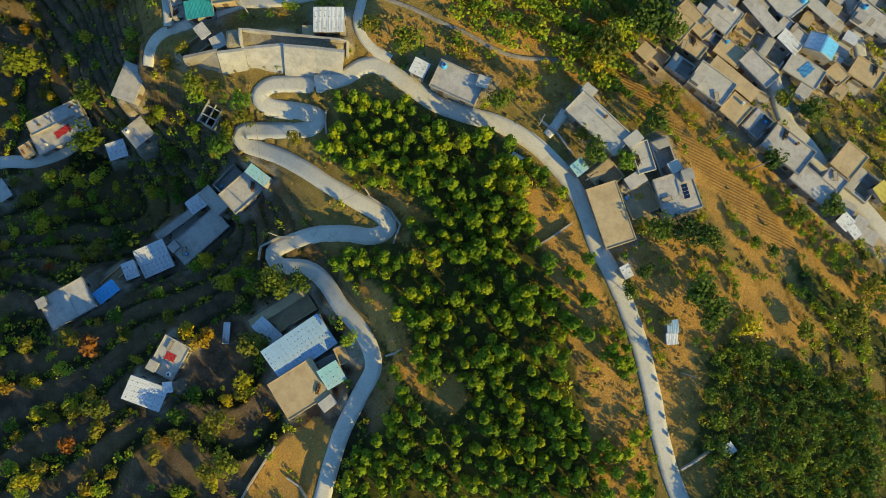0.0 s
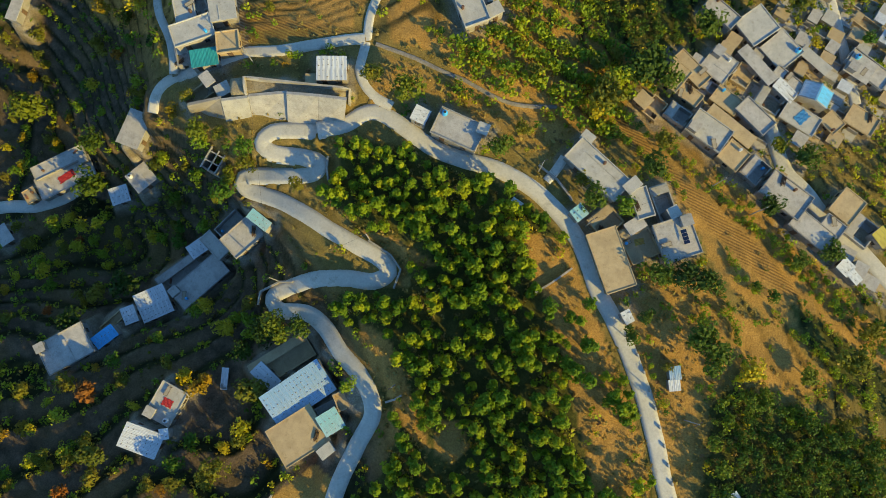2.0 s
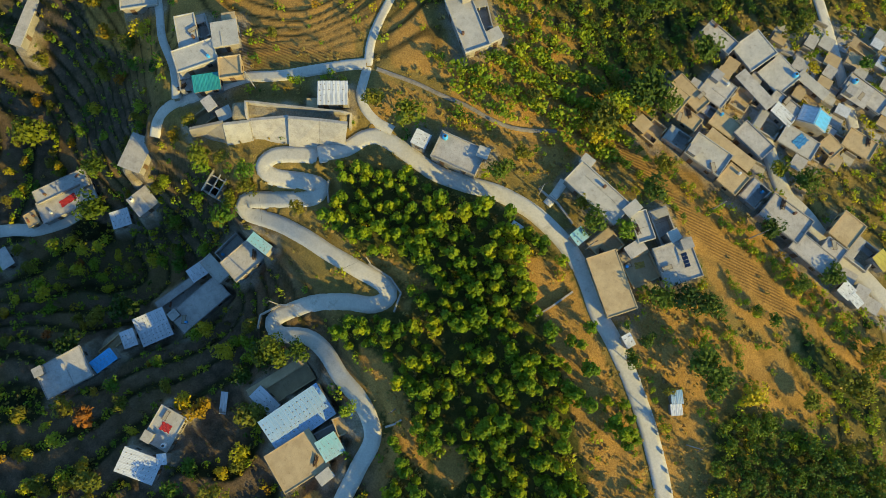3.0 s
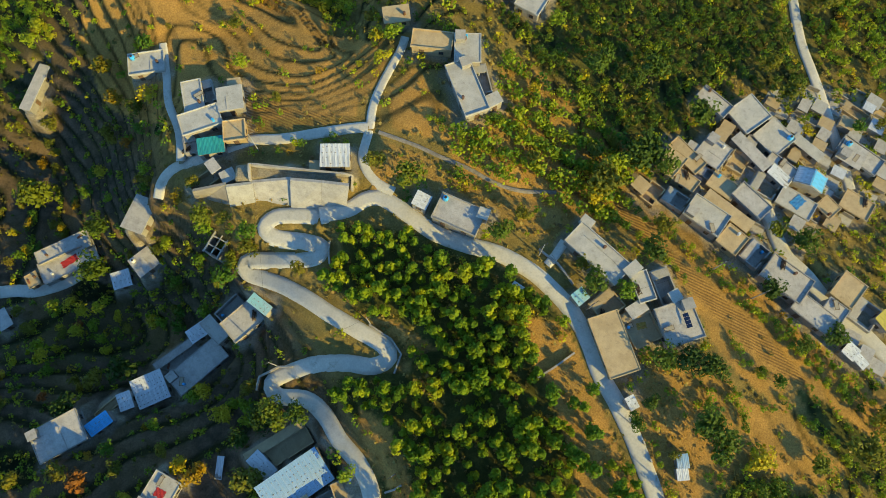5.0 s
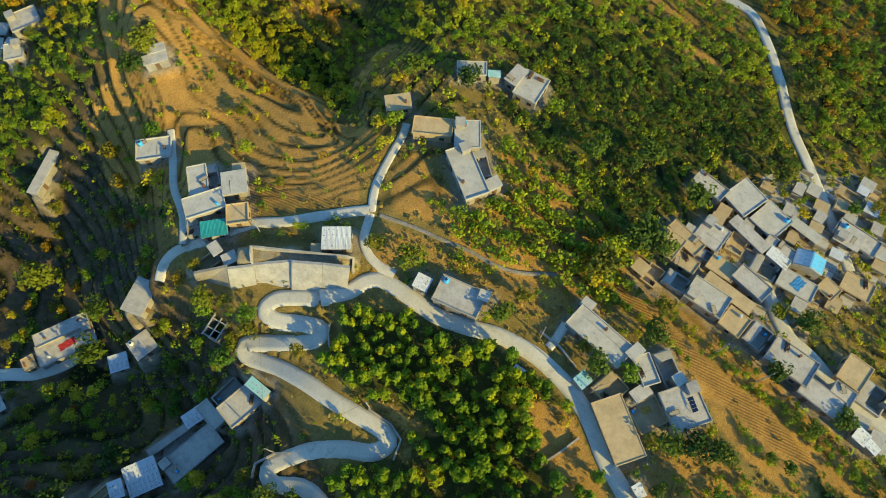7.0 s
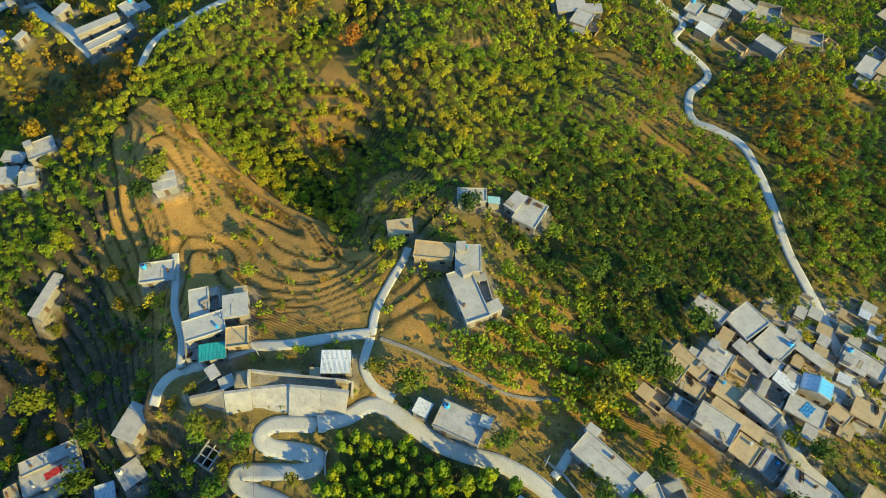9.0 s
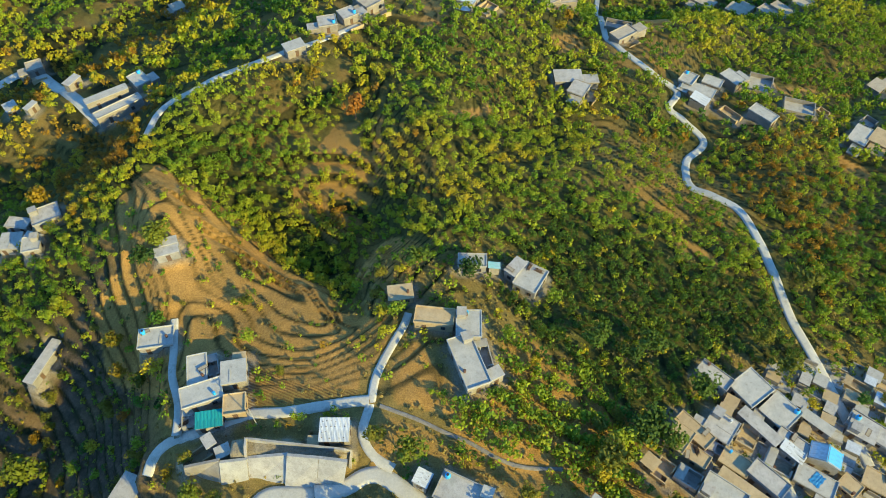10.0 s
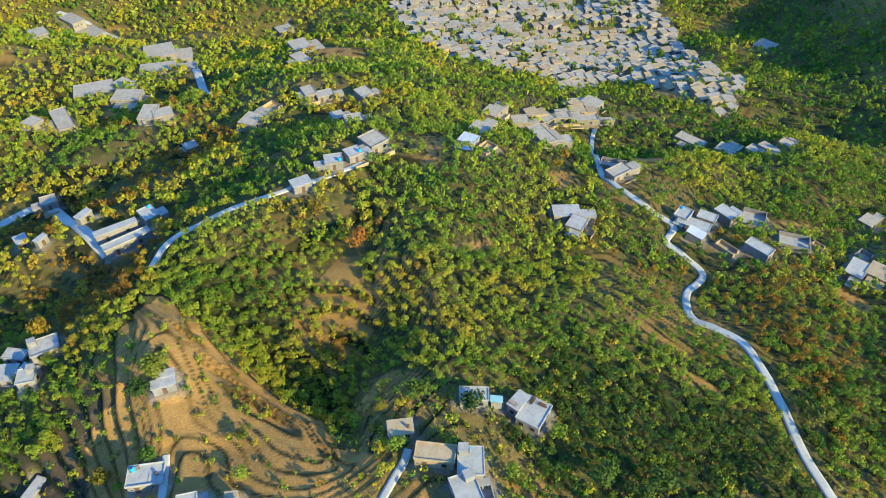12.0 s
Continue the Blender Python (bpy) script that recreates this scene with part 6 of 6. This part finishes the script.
def rubble(bm):
    r = random.Random(2)
    for lay in range(4):
        for i in range(5 - lay // 2):
            for j in range(3):
                u, v = i * 0.25 + r.uniform(-0.02, 0.02) - 0.6, j * 0.13 + r.uniform(-0.01, 0.01) - 0.2
                box(bm, u, v, lay * 0.085, u + 0.23, v + 0.11, lay * 0.085 + 0.08)


def sticks(bm):
    r = random.Random(6)
    for _ in range(34):
        a, u, v, z_ = r.uniform(-0.25, 0.25), r.uniform(-0.3, 0.3), r.uniform(-0.5, 0.5), r.uniform(0.02, 0.4)
        d_ = Vector((math.cos(a), math.sin(a), r.uniform(-0.05, 0.05))) * r.uniform(0.6, 1.0)
        n_ = Vector((-math.sin(a), math.cos(a), 0)) * 0.035
        c_ = Vector((u, v * (1 - z_), z_))
        v_ = [bm.verts.new(c_ + e * d_ + o) for e in (-1, 1) for o in (n_, -n_, Vector((0, 0, 0.06)))]
        for i in range(3):
            j = (i + 1) % 3
            bm.faces.new((v_[i], v_[j], v_[j + 3], v_[i + 3]))


def bed_frame(bm):
    for a in (-0.42, 0.36):
        box(bm, -0.95, a, 0.38, 0.95, a + 0.06, 0.44)
    for a in (-0.95, 0.89):
        box(bm, a, -0.36, 0.38, a + 0.06, 0.36, 0.44)


RUSTY = surface("rusty_steel", (0.24, 0.12, 0.07), (0.12, 0.08, 0.06), 3, 14, 0.7, 0.3)
BRICK = surface("fired_brick", (0.42, 0.17, 0.09), (0.30, 0.13, 0.08), 3, 14)
ROPE = surface("woven_rope", (0.52, 0.45, 0.32), (0.40, 0.33, 0.22), 4, 30)
DRUM_ME = [shared("body", drum, ROOF["blue"]), shared("body", drum, RUSTY), shared("body", drum, ROOF["tin"])]
RUBBLE_ME, STICKS_ME = shared("rubble_heap", rubble, BRICK), shared("woodpile", sticks, WOOD)
BED_ME, LEG_ME, WEB_ME = shared("bed_frame", bed_frame, WOOD), shared("leg", lambda bm: box(bm, -0.04, -0.04, 0, 0.04, 0.04, 0.48), WOOD), shared("webbing", lambda bm: box(bm, -0.89, -0.36, 0.40, 0.89, 0.36, 0.425), ROPE)
crng = random.Random(41)
for x, y, z0, w, d, h, turn, kind, roof in HOUSES:
    if y > 95 or kind == "tin" or kind == "gable" or min(w, d) < 2.6:
        continue
    for _ in range(crng.choice((0, 0, 1, 1, 2)) + (kind == "court")):
        u, v = crng.choice((-1, 1)) * crng.uniform(0.3, 0.38) * w, crng.uniform(-0.36, 0.36) * d
        up = z0 + (0.12 if kind == "court" else 0.85 * h)
        m = pose(x, y, up, 0, 0, turn) @ pose(u, v, 0, 0, 0, crng.choice((0, 90, 20, 45)))
        pick = crng.random()
        where = "in a walled yard" if kind == "court" else "on a flat roof"
        if pick < 0.34:
            k = crng.randrange(3)
            ob = new("drum", DRUM_ME[k])
            tagged(ob, "%s storage drum standing %s" % (("blue plastic", "rusty steel", "pale plastic")[k], where), "drum", "drums of the village")
        elif pick < 0.52:
            ob = new("rubble_heap", RUBBLE_ME)
            tagged(ob, "small heap of red masonry rubble %s" % where, "rubble")
        elif pick < 0.74:
            ob = new("woodpile", STICKS_ME)
            tagged(ob, "heap of dry firewood sticks %s" % where, "firewood")
        else:
            ob = new("rope_bed")
            part_of("bed_frame", BED_ME, None, ob)
            part_of("webbing", WEB_ME, None, ob, "woven rope webbing")
            for lx, ly in ((-0.92, -0.39), (0.92, -0.39), (-0.92, 0.39), (0.92, 0.39)):
                part_of("leg", LEG_ME, None, ob).location = (lx, ly, 0)
            tagged(ob, "wooden rope bed standing %s" % where, "bed", "rope beds of the village")
        ob.matrix_basis = m

# solar panel on the grey roof
hs = on_roof((44.6, 19.4))
CELL = surface("solar_cells", (0.02, 0.035, 0.08), (0.03, 0.05, 0.11), 3, 12, 0.2)
solar = new("solar_panel")
solar.matrix_basis = pose(hs[0] + 1.2, hs[1] + 0.3, hs[2] + 0.85 * hs[5], 0, 0, 15)
for i in range(4):
    bm = bmesh.new()
    box(bm, -0.5, -0.32, 0, 0.5, 0.32, 0.04)
    ob = part("cell_panel", bm, CELL, solar)
    ob.matrix_basis = pose(0, 0.68 * (i - 1.5), 0.75, 0, -25, 0)
for sx_, sy_ in ((-0.4, -1.2), (-0.4, 1.2), (0.4, -1.2), (0.4, 1.2)):
    bm = bmesh.new()
    box(bm, sx_ - 0.03, sy_ - 0.03, 0, sx_ + 0.03, sy_ + 0.03, 0.75 + 0.45 * sx_)
    part("leg", bm, DARK_IRON, solar)
tagged(solar, "tilted dark solar panel on a grey concrete roof", "solar panel")


# poles and wires
def pole_mesh(bm, tall):
    for z0, z1, r0, r1 in ((-0.5, tall, 0.13, 0.08),):
        a = [bm.verts.new((r0 * math.cos(q * 0.785), r0 * math.sin(q * 0.785), z0)) for q in range(8)]
        b = [bm.verts.new((r1 * math.cos(q * 0.785), r1 * math.sin(q * 0.785), z1)) for q in range(8)]
        for i in range(8):
            bm.faces.new((a[i], a[(i + 1) % 8], b[(i + 1) % 8], b[i]))
        bm.faces.new(b)


POLE_ME = shared("mast", lambda bm: pole_mesh(bm, 8.0), RENDERED)
ARM_ME = shared("crossarm", lambda bm: box(bm, -0.8, -0.06, -0.06, 0.8, 0.06, 0.06), DARK_IRON)
TOPS = []
for x, y in ((-33.4, 12.8), (-13.9, 19.8), (18.1, 32.4), (26.7, 21.9), (51.8, 30.1), (59.2, 24.7), (-9.0, -7.5), (-36.8, 54.3), (43.4, -13.5)):
    pole = new("utility_pole")
    z0 = float(ground(x, y)[0])
    pole.matrix_basis = pose(x, y, z0, 0, 0, 30)
    part_of("mast", POLE_ME, None, pole)
    part_of("crossarm", ARM_ME, None, pole).location.z = 7.6
    tagged(pole, "slender grey utility pole with an iron crossarm", "utility pole", "poles along the road")
    TOPS.append(Vector((x, y, z0 + 7.7)))
for i, j in ((0, 1), (2, 3), (4, 5), (0, 7), (3, 4)):
    bm = bmesh.new()
    a, b = TOPS[i], TOPS[j]
    prev = None
    for k in range(17):
        f = k / 16
        p = a.lerp(b, f) - Vector((0, 0, 3.2 * f * (1 - f)))
        cur = [bm.verts.new(p + Vector(o)) for o in ((0.02, 0, 0), (-0.01, 0.017, 0), (-0.01, -0.017, 0))]
        if prev:
            for q_ in range(3):
                bm.faces.new((prev[q_], prev[(q_ + 1) % 3], cur[(q_ + 1) % 3], cur[q_]))
        prev = cur
    me = bpy.data.meshes.new("power_line")
    bm.to_mesh(me)
    bm.free()
    me.materials.append(DARK_IRON)
    tagged(new("power_line", me), "thin sagging power line between two poles", "cable")

# telecom mast over the town
mast = new("lattice_mast")
mast.matrix_basis = pose(119.2, 576.1, float(ground(119.2, 576.1)[0]))
for i in range(3):
    bm = bmesh.new()
    a = i * 2.094
    for k in range(12):
        r0, r1 = 1.6 * (1 - k / 13), 1.6 * (1 - (k + 1) / 13)
        p0, p1 = Vector((r0 * math.cos(a), r0 * math.sin(a), 3.0 * k)), Vector((r1 * math.cos(a), r1 * math.sin(a), 3.0 * k + 3))
        nxt = Vector((r1 * math.cos(a + 2.094), r1 * math.sin(a + 2.094), 3.0 * k + 3))
        for u, v, r in ((p0, p1, 0.12), (p0, nxt, 0.06)):
            ax = (v - u).normalized()
            s_ = ax.orthogonal().normalized() * r
            t_ = ax.cross(s_)
            lo = [bm.verts.new(u + w_) for w_ in (s_, t_, -s_, -t_)]
            hi = [bm.verts.new(v + w_) for w_ in (s_, t_, -s_, -t_)]
            for c in range(4):
                bm.faces.new((lo[c], lo[(c + 1) % 4], hi[(c + 1) % 4], hi[c]))
    part("lattice_side", bm, ROOF["tin"], mast)
tagged(mast, "tall pale lattice telecom mast over the town", "mast")

# unfinished house: low walls round a dark pit, beams laid across
skel = new("unfinished_house")
skel.matrix_basis = pose(-45.8, 37.1, float(ground(-45.8, 37.1)[0]) + 0.6, 0, 0, 62)
for nm, x0, y0, x1, y1 in (("side_wall", -2.7, -1.75, 2.7, -1.5), ("side_wall", -2.7, 1.5, 2.7, 1.75), ("end_wall", -2.7, -1.5, -2.45, 1.5), ("end_wall", 2.45, -1.5, 2.7, 1.5)):
    bm = bmesh.new()
    box(bm, x0, y0, -4.5, x1, y1, 1.9)
    part(nm, bm, STONE, skel)
for at in (-1.0, 0.9):
    bm = bmesh.new()
    box(bm, at - 0.13, -1.9, 1.9, at + 0.13, 1.9, 2.15)
    part("cross_beam", bm, ROOF["pale"], skel)
for at in (-1.62, -0.1, 1.62):
    bm = bmesh.new()
    box(bm, -2.9, at - 0.12, 2.15, 2.9, at + 0.12, 2.38)
    part("long_beam", bm, ROOF["pale"], skel)
tagged(skel, "unfinished stone house, roofless, with bare concrete beams", "unfinished house")

# stones that hold down the tin roofs
srng = np.random.RandomState(4)
for x, y, z0, w, d, h, turn, kind, roof in HOUSES:
    if kind == "tin" and y < 70 and roof in ("tin", "bluewhite", "blue", "cyan"):
        verts, faces = [], []
        for u in np.arange(-w / 2 + 0.5, w / 2 - 0.3, 0.85):
            for v in np.arange(-d / 2 + 0.5, d / 2 - 0.2, 1.05):
                if srng.random_sample() < 0.8:
                    a, b, r = u + srng.uniform(-0.1, 0.1), v + srng.uniform(-0.1, 0.1), srng.uniform(0.09, 0.15)
                    c = 0.85 * h - 0.16 + 0.13 + 0.12 * (b + d / 2)
                    k = len(verts)
                    verts += [(a - r * 1.4, b, c), (a, b - r, c), (a + r * 1.4, b, c), (a, b + r, c), (a, b, c + r * 1.1)]
                    faces += [(k, k + 1, k + 4), (k + 1, k + 2, k + 4), (k + 2, k + 3, k + 4), (k + 3, k, k + 4), (k + 3, k + 2, k + 1, k)]
        if verts:
            ob = mesh_object("roof_stones", verts, faces, STONE)
            ob.matrix_basis = pose(x, y, z0, 0, 0, turn)
            tagged(ob, "rows of stones weighing down a tin roof", "stones", kind="stuff")


# small sheds and slabs by the road
def shed(x, y, w, d, h, turn, roof, label):
    root = new("shed")
    root.matrix_basis = pose(x, y, float(ground(x, y)[0]), 0, 0, turn)
    bm = bmesh.new()
    box(bm, -w / 2, -d / 2, -0.5, w / 2, d / 2, h)
    part("wall", bm, STONE, root)
    for i in range(2):
        s_ = part_of("roof_sheet", SHEET_ME[roof], None, root)
        s_.matrix_basis = pose((i - 0.5) * w / 2, 0, h + 0.06 + 0.03 * i, 4, 0, 0) @ Matrix.Diagonal((w / 2 + 0.1, d + 0.3, 1, 1))
    tagged(root, label, "shed", "sheds beside the ridge road")


shed(41.6, -5.1, 2.0, 2.2, 1.9, 5, "bluewhite", "tiny hut with a faded blue tin roof")
shed(41.5, -7.3, 2.0, 1.8, 1.5, 5, "tin", "tiny hut with a whitewashed tin roof")
shed(50.9, -26.9, 2.2, 1.8, 1.8, 35, "tin", "small grey shed among the shrubs")
shed(13.6, 25.8, 2.2, 1.7, 0.9, -35, "tin", "low whitewashed water box among the pines")
shed(-44.6, -6.9, 1.3, 4.2, 0.8, -5, "tin", "low pale masonry trough on the terrace")
